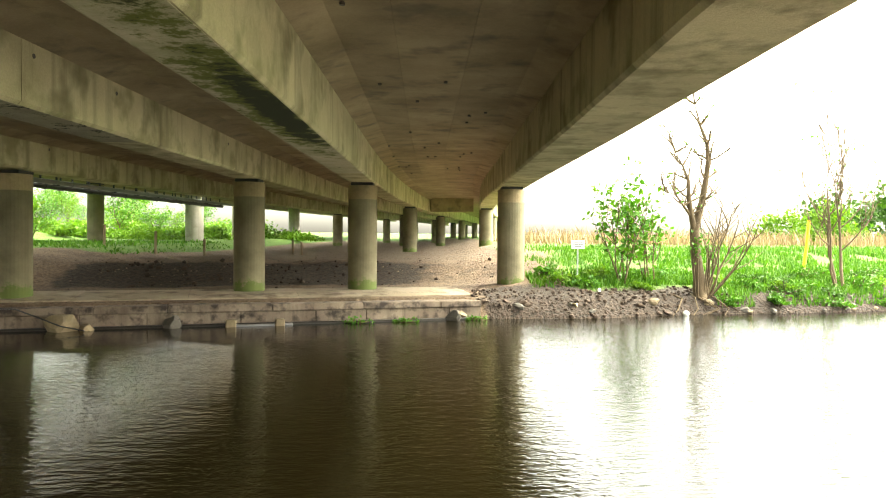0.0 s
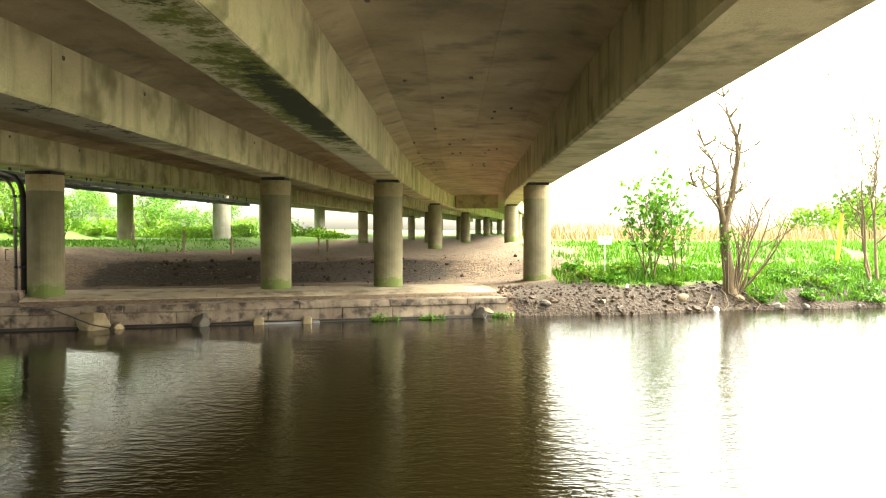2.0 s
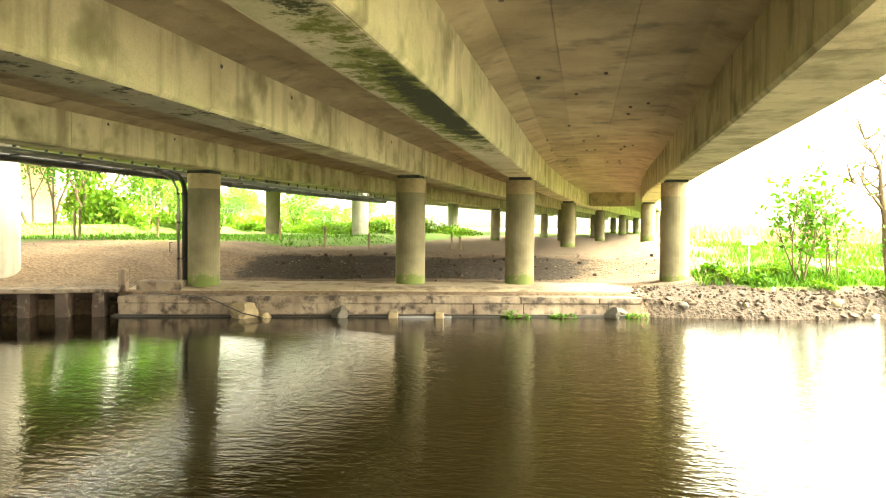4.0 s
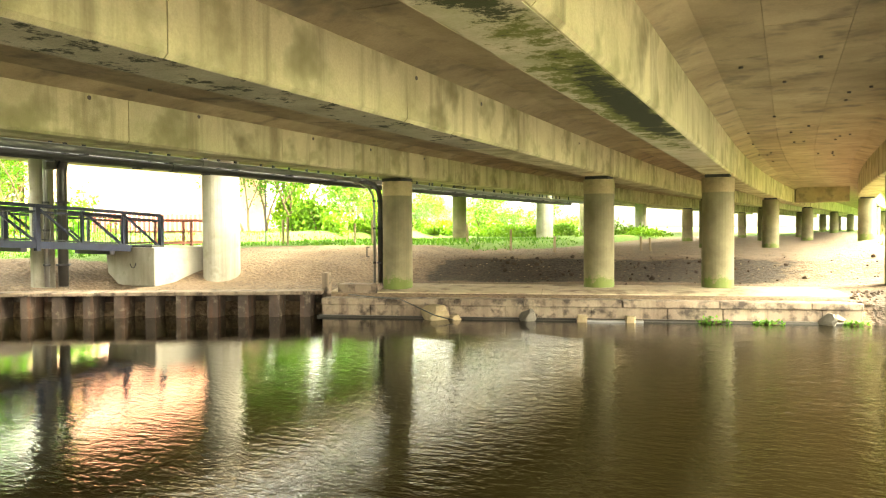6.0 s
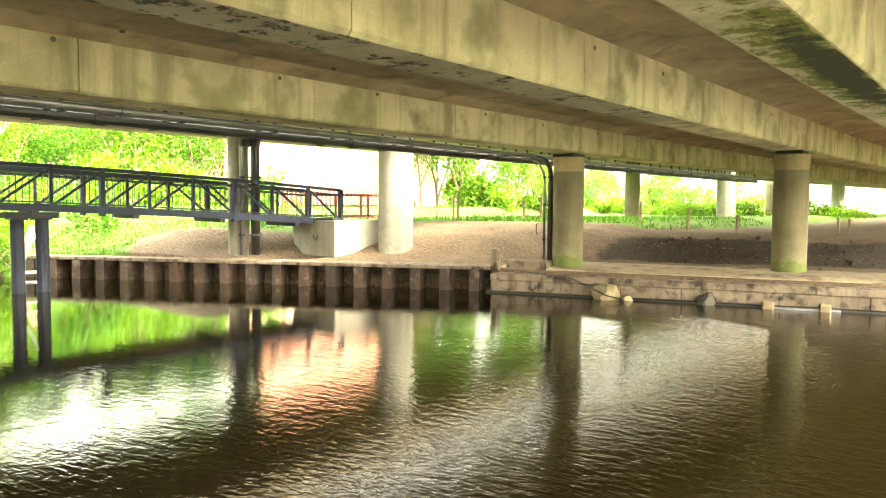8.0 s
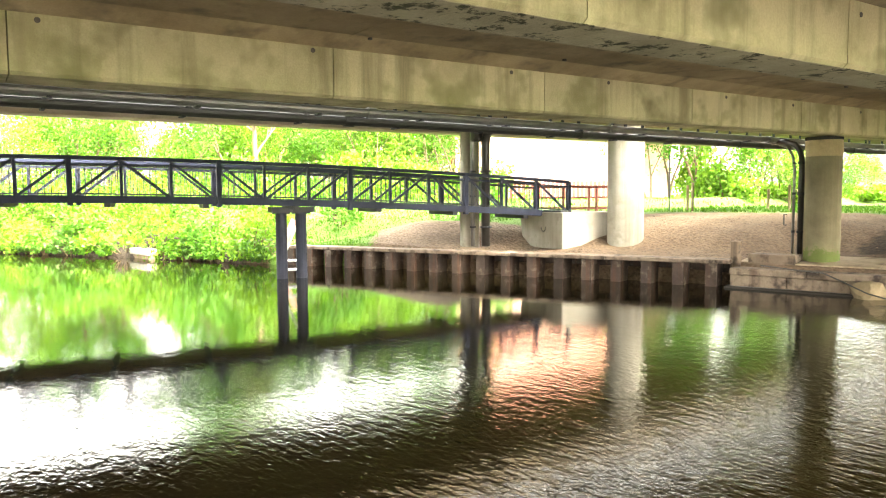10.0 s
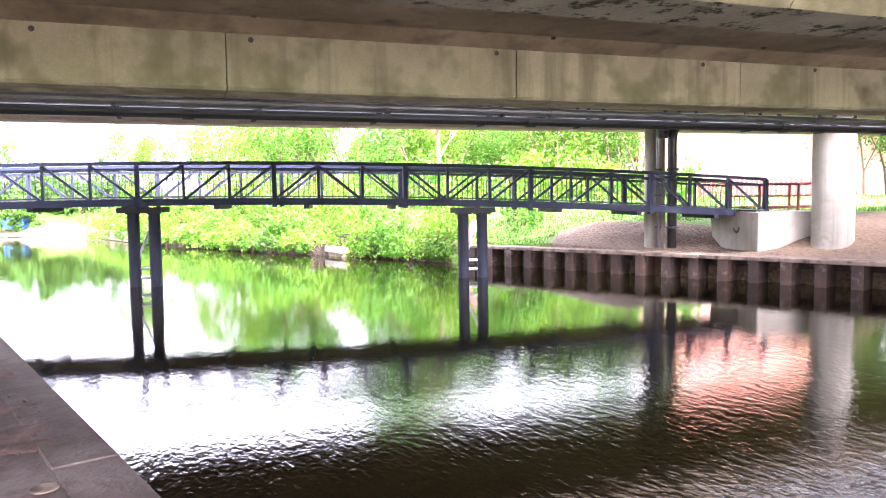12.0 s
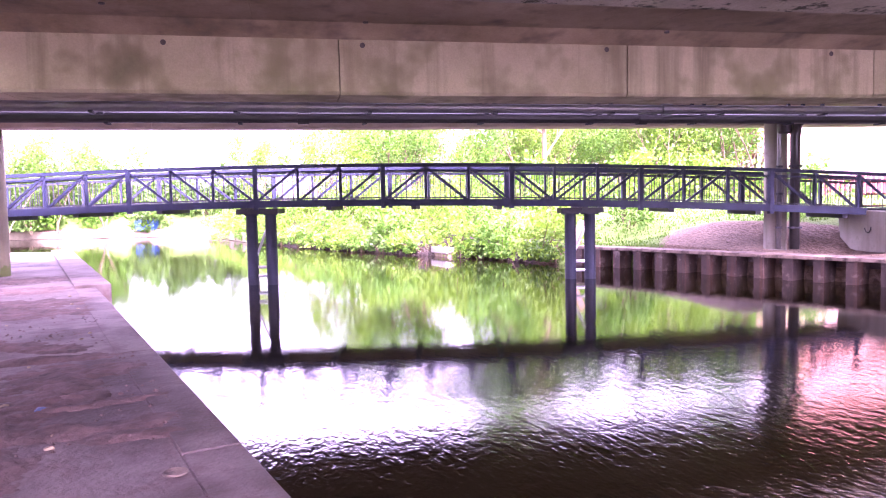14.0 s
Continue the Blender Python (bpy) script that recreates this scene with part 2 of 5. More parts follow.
def ground_material():
    """Dry trampled earth under the bridges, grass elsewhere: the border follows the plan, broken up by noise."""
    m = bpy.data.materials.new("bank_ground")
    m.use_nodes = True
    n, l = m.node_tree.nodes, m.node_tree.links
    bs = n["Principled BSDF"]
    at = n.new("ShaderNodeAttribute")
    at.attribute_name = "grassy"
    co = n.new("ShaderNodeTexCoord")

    def tex(sc, det):
        t = n.new("ShaderNodeTexNoise")
        t.inputs["Scale"].default_value, t.inputs["Detail"].default_value = sc, det
        l.new(co.outputs["Object"], t.inputs["Vector"])
        return t

    def ramp(src, c0, c1, lo=0.35, hi=0.65):
        r = n.new("ShaderNodeValToRGB")
        r.color_ramp.elements[0].position, r.color_ramp.elements[1].position = lo, hi
        r.color_ramp.elements[0].color, r.color_ramp.elements[1].color = (*c0, 1), (*c1, 1)
        l.new(src, r.inputs["Fac"])
        return r.outputs[0]

    def mix(f, a, b, mode="MIX"):
        x = n.new("ShaderNodeMix")
        x.data_type, x.blend_type = "RGBA", mode
        if isinstance(f, float):
            x.inputs[0].default_value = f
        else:
            l.new(f, x.inputs[0])
        l.new(a, x.inputs[6])
        l.new(b, x.inputs[7])
        return x.outputs[2]

    t1, t2, t3 = tex(0.9, 10), tex(11, 8), tex(2.5, 8)
    earth = mix(t3.outputs["Fac"], ramp(t1.outputs["Fac"], (0.082, 0.052, 0.031), (0.165, 0.113, 0.073)), ramp(t2.outputs["Fac"], (0.045, 0.028, 0.017), (0.185, 0.13, 0.086)))
    # dark soil tone by mask; the shade on these slopes is mixed into it
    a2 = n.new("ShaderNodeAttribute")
    a2.attribute_name = "dark_soil"
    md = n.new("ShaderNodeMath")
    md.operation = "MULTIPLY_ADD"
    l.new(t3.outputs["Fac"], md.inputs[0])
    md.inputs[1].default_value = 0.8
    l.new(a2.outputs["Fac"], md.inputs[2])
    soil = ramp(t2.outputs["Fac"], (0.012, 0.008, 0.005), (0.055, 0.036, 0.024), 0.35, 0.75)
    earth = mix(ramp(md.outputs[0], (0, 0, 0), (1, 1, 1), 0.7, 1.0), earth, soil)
    grass = mix(t3.outputs["Fac"], ramp(t1.outputs["Fac"], (0.040, 0.12, 0.005), (0.075, 0.18, 0.009)), ramp(t2.outputs["Fac"], (0.035, 0.07, 0.010), (0.11, 0.16, 0.035)))
    ad = n.new("ShaderNodeMath")
    ad.operation = "MULTIPLY_ADD"
    l.new(t3.outputs["Fac"], ad.inputs[0])
    ad.inputs[1].default_value = 0.7
    l.new(at.outputs["Fac"], ad.inputs[2])
    edge = ramp(ad.outputs[0], (0, 0, 0), (1, 1, 1), 0.72, 0.98)
    l.new(mix(edge, earth, grass), bs.inputs["Base Color"])
    bs.inputs["Roughness"].default_value = 0.95
    bp = n.new("ShaderNodeBump")
    bp.inputs["Strength"].default_value, bp.inputs["Distance"].default_value = 1.0, 0.09
    l.new(t2.outputs["Fac"], bp.inputs["Height"])
    l.new(bp.outputs[0], bs.inputs["Normal"])
    return m


GROUND = ground_material()


# mesh helpers
def part(name, bm, material, parent=None, label="", smooth=False):
    """Links a bmesh as one mesh object under a thing or under a part."""
    me = bpy.data.meshes.new(name)
    bm.normal_update()
    bm.to_mesh(me)
    bm.free()
    if smooth:
        me.shade_smooth()
    me.materials.append(material)
    ob = new(name, me)
    if parent is not None:
        ob.parent = parent
    if label:
        ob["label"] = label
    return ob


def thing(name, x, y, z, label, category, group="", kind="", rz=0.0):
    ob = new(name)
    ob.empty_display_size = 0.2
    ob.matrix_basis = pose(x, y, z, 0, 0, rz)
    return tagged(ob, label, category, group, kind)


def cluster(name, parent):
    ob = new(name)
    ob.empty_display_size, ob.parent = 0.1, parent
    return ob


def ribbon(bm, pts, w, h):
    """One continuous rectangular rail through pts."""
    rings = []
    for i, p in enumerate(pts):
        d = (pts[min(i + 1, len(pts) - 1)] - pts[max(i - 1, 0)]).normalized()
        side = d.cross(Vector((0, 0, 1))).normalized()
        up = side.cross(d)
        rings.append([bm.verts.new(p + side * sx * w / 2 + up * sz * h / 2) for sx, sz in ((-1, -1), (1, -1), (1, 1), (-1, 1))])
    for a, b in zip(rings, rings[1:]):
        for k in range(4):
            bm.faces.new((a[k], a[(k + 1) % 4], b[(k + 1) % 4], b[k]))
    bm.faces.new(rings[0][::-1])
    bm.faces.new(rings[-1])
    return bm


def box(bm, x0, x1, y0, y1, z0, z1, bevel=0.0, m=None):
    tmp = bmesh.new()
    bmesh.ops.create_cube(tmp, size=1.0)
    for v in tmp.verts:
        v.co = Vector((x0 + (v.co.x + 0.5) * (x1 - x0), y0 + (v.co.y + 0.5) * (y1 - y0), z0 + (v.co.z + 0.5) * (z1 - z0)))
    if bevel:
        bmesh.ops.bevel(tmp, geom=tmp.edges[:], offset=bevel, segments=1, affect="EDGES")
    if m is not None:
        tmp.transform(m)
    me = bpy.data.meshes.new("t")
    tmp.to_mesh(me)
    tmp.free()
    bm.from_mesh(me)
    bpy.data.meshes.remove(me)
    return bm


def tube(bm, pts, radii, seg=8, caps=True):
    """A round bar through pts, with one radius or one for each point."""
    pts = [Vector(p) for p in pts]
    if isinstance(radii, (int, float)):
        radii = [radii] * len(pts)
    rings = []
    for i, p in enumerate(pts):
        d = (pts[min(i + 1, len(pts) - 1)] - pts[max(i - 1, 0)]).normalized()
        u = d.orthogonal().normalized() if i == 0 else (u - d * u.dot(d)).normalized()
        v = d.cross(u)
        rings.append([bm.verts.new(p + radii[i] * (math.cos(k * 2 * math.pi / seg) * u + math.sin(k * 2 * math.pi / seg) * v)) for k in range(seg)])
    for a, b in zip(rings, rings[1:]):
        for k in range(seg):
            bm.faces.new((a[k], a[(k + 1) % seg], b[(k + 1) % seg], b[k]))
    if caps:
        bm.faces.new(rings[0][::-1])
        bm.faces.new(rings[-1])
    return bm


def bar(bm, a, b, w, h):
    """A rectangular bar from a to b, w wide sideways and h deep."""
    a, b = Vector(a), Vector(b)
    d = (b - a).normalized()
    side = d.cross(Vector((0, 0, 1)))
    side = Vector((1, 0, 0)) if side.length < 1e-4 else side.normalized()
    up = side.cross(d)
    vs = [[bm.verts.new(p + side * sx * w / 2 + up * sz * h / 2) for sx, sz in ((-1, -1), (1, -1), (1, 1), (-1, 1))] for p in (a, b)]
    for k in range(4):
        bm.faces.new((vs[0][k], vs[0][(k + 1) % 4], vs[1][(k + 1) % 4], vs[1][k]))
    bm.faces.new(vs[0][::-1])
    bm.faces.new(vs[1])
    return bm


def lathe(bm, profile, seg=32, x=0.0, y=0.0):
    """A turned shape from (radius, height) pairs."""
    rings = [[bm.verts.new((x + r * math.cos(2 * math.pi * k / seg), y + r * math.sin(2 * math.pi * k / seg), z)) for k in range(seg)] for r, z in profile]
    for a, b in zip(rings, rings[1:]):
        for k in range(seg):
            bm.faces.new((a[k], a[(k + 1) % seg], b[(k + 1) % seg], b[k]))
    bm.faces.new(rings[0][::-1])
    bm.faces.new(rings[-1])
    return bm


def rock(bm, c, size, seed, flat=0.6):
    rnd = random.Random(seed)
    tmp = bmesh.new()
    bmesh.ops.create_icosphere(tmp, subdivisions=2, radius=1.0)
    planes = [(Vector((rnd.gauss(0, 1), rnd.gauss(0, 1), rnd.gauss(0, 1))).normalized(), rnd.uniform(0.45, 0.8)) for _ in range(9)]
    for v in tmp.verts:
        for n_, lim in planes:
            over = v.co.dot(n_) - lim
            if over > 0:
                v.co -= n_ * over
        k = 1.15 + 0.15 * noise.noise(v.co * 1.6 + Vector((seed * 3.1, 0, 0))) + rnd.uniform(-0.03, 0.03)
        v.co = Vector((v.co.x * size[0], v.co.y * size[1], v.co.z * size[2])) * k + Vector(c)
    me = bpy.data.meshes.new("t")
    tmp.to_mesh(me)
    tmp.free()
    bm.from_mesh(me)
    bpy.data.meshes.remove(me)
    return bm


# plan of the canal
WATER_Z = -0.68


def lerp_table(x, table):
    if x <= table[0][0]:
        return table[0][1]
    for (x0, y0), (x1, y1) in zip(table, table[1:]):
        if x <= x1:
            return y0 + (y1 - y0) * (x - x0) / (x1 - x0)
    return table[-1][1]


NEAR = [(-90, -110), (-70, -108), (-50, -60), (-40, -25), (-33.5, -9.8), (-33, -9.65), (300, 100.2)]
FAR = [(-90, -109.8), (-80, -100), (-70, -40), (-64, -12), (-61, -6.6), (-48, -2.5), (-36.5, 3.0), (-30, 7.2), (-25, 9.7), (-11.7, 16.4), (1.5, 20.1), (4.7, 20.3), (8.4, 21.7), (11.3, 22.1), (14.7, 23.0), (30, 28), (300, 118)]


def near_y(x):
    return lerp_table(x, NEAR)


def far_y(x):
    return lerp_table(x, FAR)


def smooth(a, b, v):
    v = min(max((v - a) / (b - a), 0.0), 1.0)
    return v * v * (3 - 2 * v)


def land(x, d):
    """Height of the far bank, d metres behind the water's edge."""
    y = far_y(x) + d
    under = -0.15 + 0.15 * smooth(0, 1.6, d) + 0.68 * smooth(4.0, 7.2, d) - 0.12 * smooth(9.0, 17, d)
    left = 0.02 + 0.06 * smooth(0.6, 2.4, d) + 0.95 * (1 - math.exp(-max(d - 2.5, 0.0) / 1.9))
    green = -0.62 + 0.5 * smooth(0, 0.7, d) + 0.5 * smooth(0.6, 3.0, d) + 0.65 * smooth(2.5, 8, d)
    woods = -0.6 + 0.7 * smooth(0, 1.0, d) + 0.9 * smooth(1, 6, d) + 0.5 * smooth(5, 16, d)
    left += 0.55 * math.exp(-((x + 22.3) ** 2 / 3.0 + (d - 2.7) ** 2 / 2.2))
    left -= 0.55 * math.exp(-((x + 19.4) ** 2 / 1.7 + (y - 15.9) ** 2 / 1.4))
    w1 = smooth(1.0, 4.2, x)
    w2 = smooth(-11.4, -13.4, x)
    h = under * (1 - w1) + green * w1
    h = h * (1 - w2) + left * w2
    w3 = smooth(-24.6, -26.5, x)
    h = h * (1 - w3) + woods * w3
    amp = 0.05 + 0.08 * w1 + 0.15 * w3
    paved = w1 < 0.5 and x > -11.8
    rough = amp * (smooth(2.6, 4.5, d) if paved else smooth(0.2 if w1 < 0.5 else 0.0, 3, d))
    if x < 2:
        h += 0.13 * dark_soil_at(x, y) * (1 - w2) * noise.noise(Vector((x * 1.1, y * 1.1, 9)))
    h += rough * (noise.noise(Vector((x * 0.7, y * 0.7, 0))) + 0.6 * noise.noise(Vector((x * 2.1, y * 2.1, 3))))
    return h


def grassy(x, d):
    if d < 0:
        return 1.0 if x < -33 else 0.0
    g = smooth(3.4, 5.2, x - 0.05 * d) if x > -5 else 0.0
    g = max(g, smooth(-21.2, -22.6, x + 0.8 * min(d, 3.0)) * (1.0 if x > -26 else smooth(1.0, 2.8, d)), smooth(4.2, 5.6, d) * smooth(-19.0, -20.0, x), smooth(70, 100, d) if -12 < x < 6 else smooth(16, 20, d))
    if x < -12:
        g = max(g, smooth(10.0, 13, d))
    if 0 < x and 0 <= d < 2.2:
        g *= smooth(0.8, 2.2, d)
    return g


def dark_soil_at(x, y):
    """Dark soil along the foot of the mound behind the piers and on the bank feet, with the slopes' shade in it."""
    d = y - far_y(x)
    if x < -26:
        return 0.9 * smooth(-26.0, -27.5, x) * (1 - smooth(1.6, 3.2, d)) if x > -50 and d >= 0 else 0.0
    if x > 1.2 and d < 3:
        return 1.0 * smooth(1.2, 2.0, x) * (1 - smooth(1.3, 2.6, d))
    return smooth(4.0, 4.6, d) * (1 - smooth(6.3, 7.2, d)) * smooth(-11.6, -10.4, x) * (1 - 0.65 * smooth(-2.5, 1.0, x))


def build_ground():
    xs = [-1500, -900, -500, -300, -200, -150, -120] + [-100 + 4 * k for k in range(15)] + [-41 + 0.5 * k for k in range(138)] + [30, 34, 40, 48, 60, 80, 110, 150, 220, 300, 500, 900, 1500]
    dfar = [0, 0.25, 0.5, 0.8, 1.1, 1.5, 2, 2.5, 3, 3.5, 4, 4.5, 5, 5.5, 6, 6.5, 7, 7.5, 8, 8.5, 9, 10, 11, 12, 13, 14, 16, 18, 20, 23, 27, 32, 40, 50, 65, 90, 130, 200, 350, 700, 1400]
    dnear = [0.35, 1, 2, 3, 4.5, 6, 8, 12, 20, 40, 80, 200, 500, 1400]
    bm = bmesh.new()
    lay = bm.verts.layers.float.new("grassy")
    dark_soil = bm.verts.layers.float.new("dark_soil")
    cols = []
    for x in xs:
        n, f = near_y(x), far_y(x)
        col = []
        for d in reversed(dnear):
            g = smooth(3, 6, d) * (1 if x < -30 or x > 8 else 0)
            col.append((n - d, -0.06, g))
        back = (0.45 + 0.25 * smooth(-11.5, -11.9, x)) * smooth(-25.4, -25.0, x) * (1 - smooth(1.2, 1.6, x))
        col += [(n - 0.3, -2.0, 0), (n + 0.3 * (f - n), -2.2, 0), (f - 0.3 * min(1, f - n) + back, -2.0, 0)]
        back = (0.45 + 0.25 * smooth(-11.5, -11.9, x)) * smooth(-25.4, -25.0, x) * (1 - smooth(1.2, 1.6, x)) + 0.02
        for d in dfar:
            e = back + d * (1 - back / 40) if d < 40 else d
            col.append((f + e, land(x, e), grassy(x, e)))
        vs = []
        for y, z, g in col:
            v = bm.verts.new((x, y, z))
            v[lay] = g
            v[dark_soil] = dark_soil_at(x, y)
            vs.append(v)
        cols.append(vs)
    for a, b in zip(cols, cols[1:]):
        for k in range(len(a) - 1):
            bm.faces.new((a[k], b[k], b[k + 1], a[k + 1]))
    ob = part("ground", bm, GROUND, None, smooth=True)
    tagged(ob, "dry trampled earth bank turning to fresh green grass", "ground", kind="structure")


build_ground()

wb = bmesh.new()
wv = [wb.verts.new(p) for p in ((-120, -160, WATER_Z), (320, -160, WATER_Z), (320, 160, WATER_Z), (-120, 160, WATER_Z))]
wb.faces.new(wv)
tagged(part("water", wb, WATER), "dark brown rippled canal water with bright reflections", "water", kind="structure")


# road bridges
def bend(y):
    """Sideways shift of the decks where the road curves away."""
    if y <= 18:
        return 0.0
    if y <= 66:
        return (y - 18) ** 2 / 700
    return 48 ** 2 / 700 + (y - 66) * 48 / 350


def rise(y):
    """Gentle climb of the decks away from the canal."""
    return 0.005 * min(max(y - 2.0, 0.0), 40.0)


YS = [-60, -40, -28] + [-20 + 4 * k for k in range(16)] + [46, 54, 62, 72, 84, 98, 114, 132, 150]


def widen(y):
    """How far the outer girder draws away from the others as the deck widens."""
    return lerp_table(y, [(4, 0.0), (10, 0.24), (16, 0.42), (23, 0.63)])


def sweep(bm, section, ys=YS, outer=False):
    """A section of (x, z) pairs drawn along the road's line."""
    rings = [[bm.verts.new((x + bend(y) + (widen(y) if outer else 0.0), y, z + rise(y))) for x, z in section] for y in ys]
    k = len(section)
    for a, b in zip(rings, rings[1:]):
        for i in range(k):
            bm.faces.new((a[i], a[(i + 1) % k], b[(i + 1) % k], b[i]))
    bm.faces.new(rings[0][::-1])
    bm.faces.new(rings[-1])
    return bm


def girder(x0, x1, z0, z1, c=0.04):
    return [(x0, z0 + c), (x0 + c, z0), (x1 - c, z0), (x1, z0 + c), (x1, z1), (x0, z1)]


def lengths(start, step, last):
    """Stretches of the road's line between construction joints; past the last one a single long stretch."""
    out, y = [[-60, start - 0.008]], start
    while y < last:
        out.append([y, y + step / 3, y + 2 * step / 3, y + step - 0.014])
        y += step
    return out + [[y] + [v for v in YS if v > y + 2]]


def road_bridge(label, slab, girders, strips, z_soffit, phase):
    ob = thing("road_bridge", 0, 0, 0, label, "bridge", "parallel road bridges")
    part("deck", sweep(bmesh.new(), slab), CONC_SOFFIT, ob, "brown stained concrete soffit, under-deck shade in its colour")
    for sec, mat, start in girders:
        g = cluster("girder", ob)
        for ys in lengths(start, 4.05, 36):
            part("girder_length", sweep(bmesh.new(), sec, ys, sec[0][0] > 1), mat, g)
    if strips:
        g = cluster("soffit", ob)
        for k, (x0, x1) in enumerate(strips):
            for ys in lengths(phase - 1.7 * (k % 2), 5.2, 42):
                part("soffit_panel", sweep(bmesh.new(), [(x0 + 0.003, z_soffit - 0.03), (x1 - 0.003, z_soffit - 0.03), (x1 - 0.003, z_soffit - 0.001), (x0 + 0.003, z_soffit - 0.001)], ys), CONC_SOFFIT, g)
    return ob


Z0 = 3.08
bridge_a = road_bridge("weathered concrete road bridge on two longitudinal girders", [(-3.4, 4.12), (3.6, 4.12), (4.4, 4.35), (4.4, 4.9), (-3.4, 4.9)],
                       [(girder(1.59, 2.5, Z0, 4.11), CONC, -18.3), (girder(-2.34, -1.58, Z0, 4.11), CONC, -20.1)],
                       [(-1.58, -0.45), (-0.45, 0.5), (0.5, 2.2), (-3.38, -2.34)], 4.12, -20.0)
bridge_b = road_bridge("weathered concrete road bridge with stained girders", [(-12.6, 3.98), (-3.42, 3.98), (-3.42, 4.9), (-12.6, 4.9)],
                       [(girder(-5.42, -4.66, Z0, 3.97), CONC, -20.1), (girder(-10.82, -10.04, Z0 + 0.04, 3.97), CONC, -19.8)],
                       [(-4.66, -3.44), (-6.9, -5.42), (-8.5, -6.9), (-10.04, -8.5), (-12.5, -10.82)], 3.98, -19.7)
bridge_c = road_bridge("pale concrete road bridge carrying service pipes", [(-21.5, 4.2), (-14.6, 4.2), (-14.6, 4.7), (-21.5, 4.7)],
                       [(girder(-21.6, -20.9, 3.82, 4.4, 0.02), CONC_PALE_LIT, -20.0), (girder(-16.6, -15.6, 3.88, 4.19, 0.02), CONC_SOFFIT, -20.0)], [], 0, 0)

# sloping fillet between girder and slab
for x0, s, z in ((-1.58, 1, 4.09), (1.59, -1, 4.09), (-4.66, 1, 3.95), (-10.04, 1, 3.95)):
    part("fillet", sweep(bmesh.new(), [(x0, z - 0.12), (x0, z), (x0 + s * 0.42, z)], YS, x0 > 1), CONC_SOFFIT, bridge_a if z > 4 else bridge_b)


bm_x = bmesh.new()
box(bm_x, -1.55 + bend(54), 1.6 + bend(54), 53.4, 54.6, 3.3, 4.35, 0.03)
part("cross_beam", bm_x, CONC_SOFFIT, bridge_a, "dark transverse beam under the deck")


def under_face(name, x0, x1, y0, y1, mat, parent, label):
    """The stained underside of a girder, a skin just proud of it."""
    ys = list(np.linspace(y0, y1, 8))
    return part(name, sweep(bmesh.new(), [(x0, Z0 - 0.005), (x1, Z0 - 0.005), (x1, Z0 + 0.02), (x0, Z0 + 0.02)], ys), mat, parent, label)


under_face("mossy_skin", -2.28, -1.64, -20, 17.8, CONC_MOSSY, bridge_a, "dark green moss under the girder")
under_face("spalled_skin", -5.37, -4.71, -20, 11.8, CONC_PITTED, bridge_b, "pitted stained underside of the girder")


def pier(x, y, r, z0, z1, mat, label, cap=True, collared=True):
    ob = thing("bridge_pier", x, y, z0, label, "bridge pier", "bridge piers")
    h = z1 - z0
    part("shaft", lathe(bmesh.new(), [(r, -0.4), (r, 0.0), (r * 1.0, h * 0.5), (r, h - 0.42), (r * 0.985, h - 0.4), (r * 0.985, h)], 32), mat, ob, smooth=False)
    if collared:
        # Pier top below the girder, darkened with the soffit's shaded colour.
        part("collar", lathe(bmesh.new(), [(r + 0.003, h - 0.41), (r + 0.008, h - 0.40), (r + 0.008, h - 0.02), (r, h)], 32), CONC_SOFFIT, ob, "darker collar in the shaded soffit colour")
    if cap:
        part("bearing", box(bmesh.new(), -r * 0.75, r * 0.75, -r * 0.8, r * 0.8, h, h + 0.09, 0.01), RUBBER, ob, "black bearing pad")
    return ob


CONC_SLIM = CONC_PALE.copy()
COLS = [(2.65, 22.85), (-1.94, 21.6), (-5.06, 20.6), (-10.4, 18.35)]
for k in (-2, -1, 0, 1, 2, 3, 4, 5):
    for cx, cy in COLS:
        y = cy + (22 * k if k >= 0 else 28 * k)
        x = cx + (bend(y) if k else 0)
        d = y - far_y(x)
        z0 = land(x, d) - 0.05 if k > 0 else (0.0 if k == 0 else -0.06)
        pier(x, y, 0.43, z0, Z0 - 0.09 + rise(y), CONC_COL, "round weathered concrete pier", collared=k == 0)
for x, y, r, z0, mat in ((-16.1, 17.35, 0.56, 0.05, CONC_PALE), (-14.8, 46.6, 0.56, 0.5, CONC_PALE), (-13.6, 75, 0.56, 0.4, CONC_PALE), (-19.95, 14.1, 0.32, 0.05, CONC_SLIM), (-19.2, 42.5, 0.45, 0.5, CONC_COL), (-18.4, 71, 0.45, 0.4, CONC_COL), (-21.4, -8.1, 0.5, -0.06, CONC_COL), (-16.5, -12.5, 0.5, -0.06, CONC_PALE)):
    pier(x, y, r, z0, (4.22 if mat is not CONC_COL else 4.12) + rise(y), mat, "slim pale concrete pier beside the pipes" if mat is CONC_SLIM else "smooth pale concrete pier" if mat is CONC_PALE else "round concrete pier beside the pipes", cap=mat is CONC_COL, collared=False)


# quay on the far side: a cap on a wall of concrete blocks
def on_far(x, d, z):
    return Vector((x, far_y(x) + d, z))


def quay_dir(x0, x1):
    a, b = on_far(x0, 0, 0), on_far(x1, 0, 0)
    return math.degrees(math.atan2(b.y - a.y, b.x - a.x)), (b - a).length


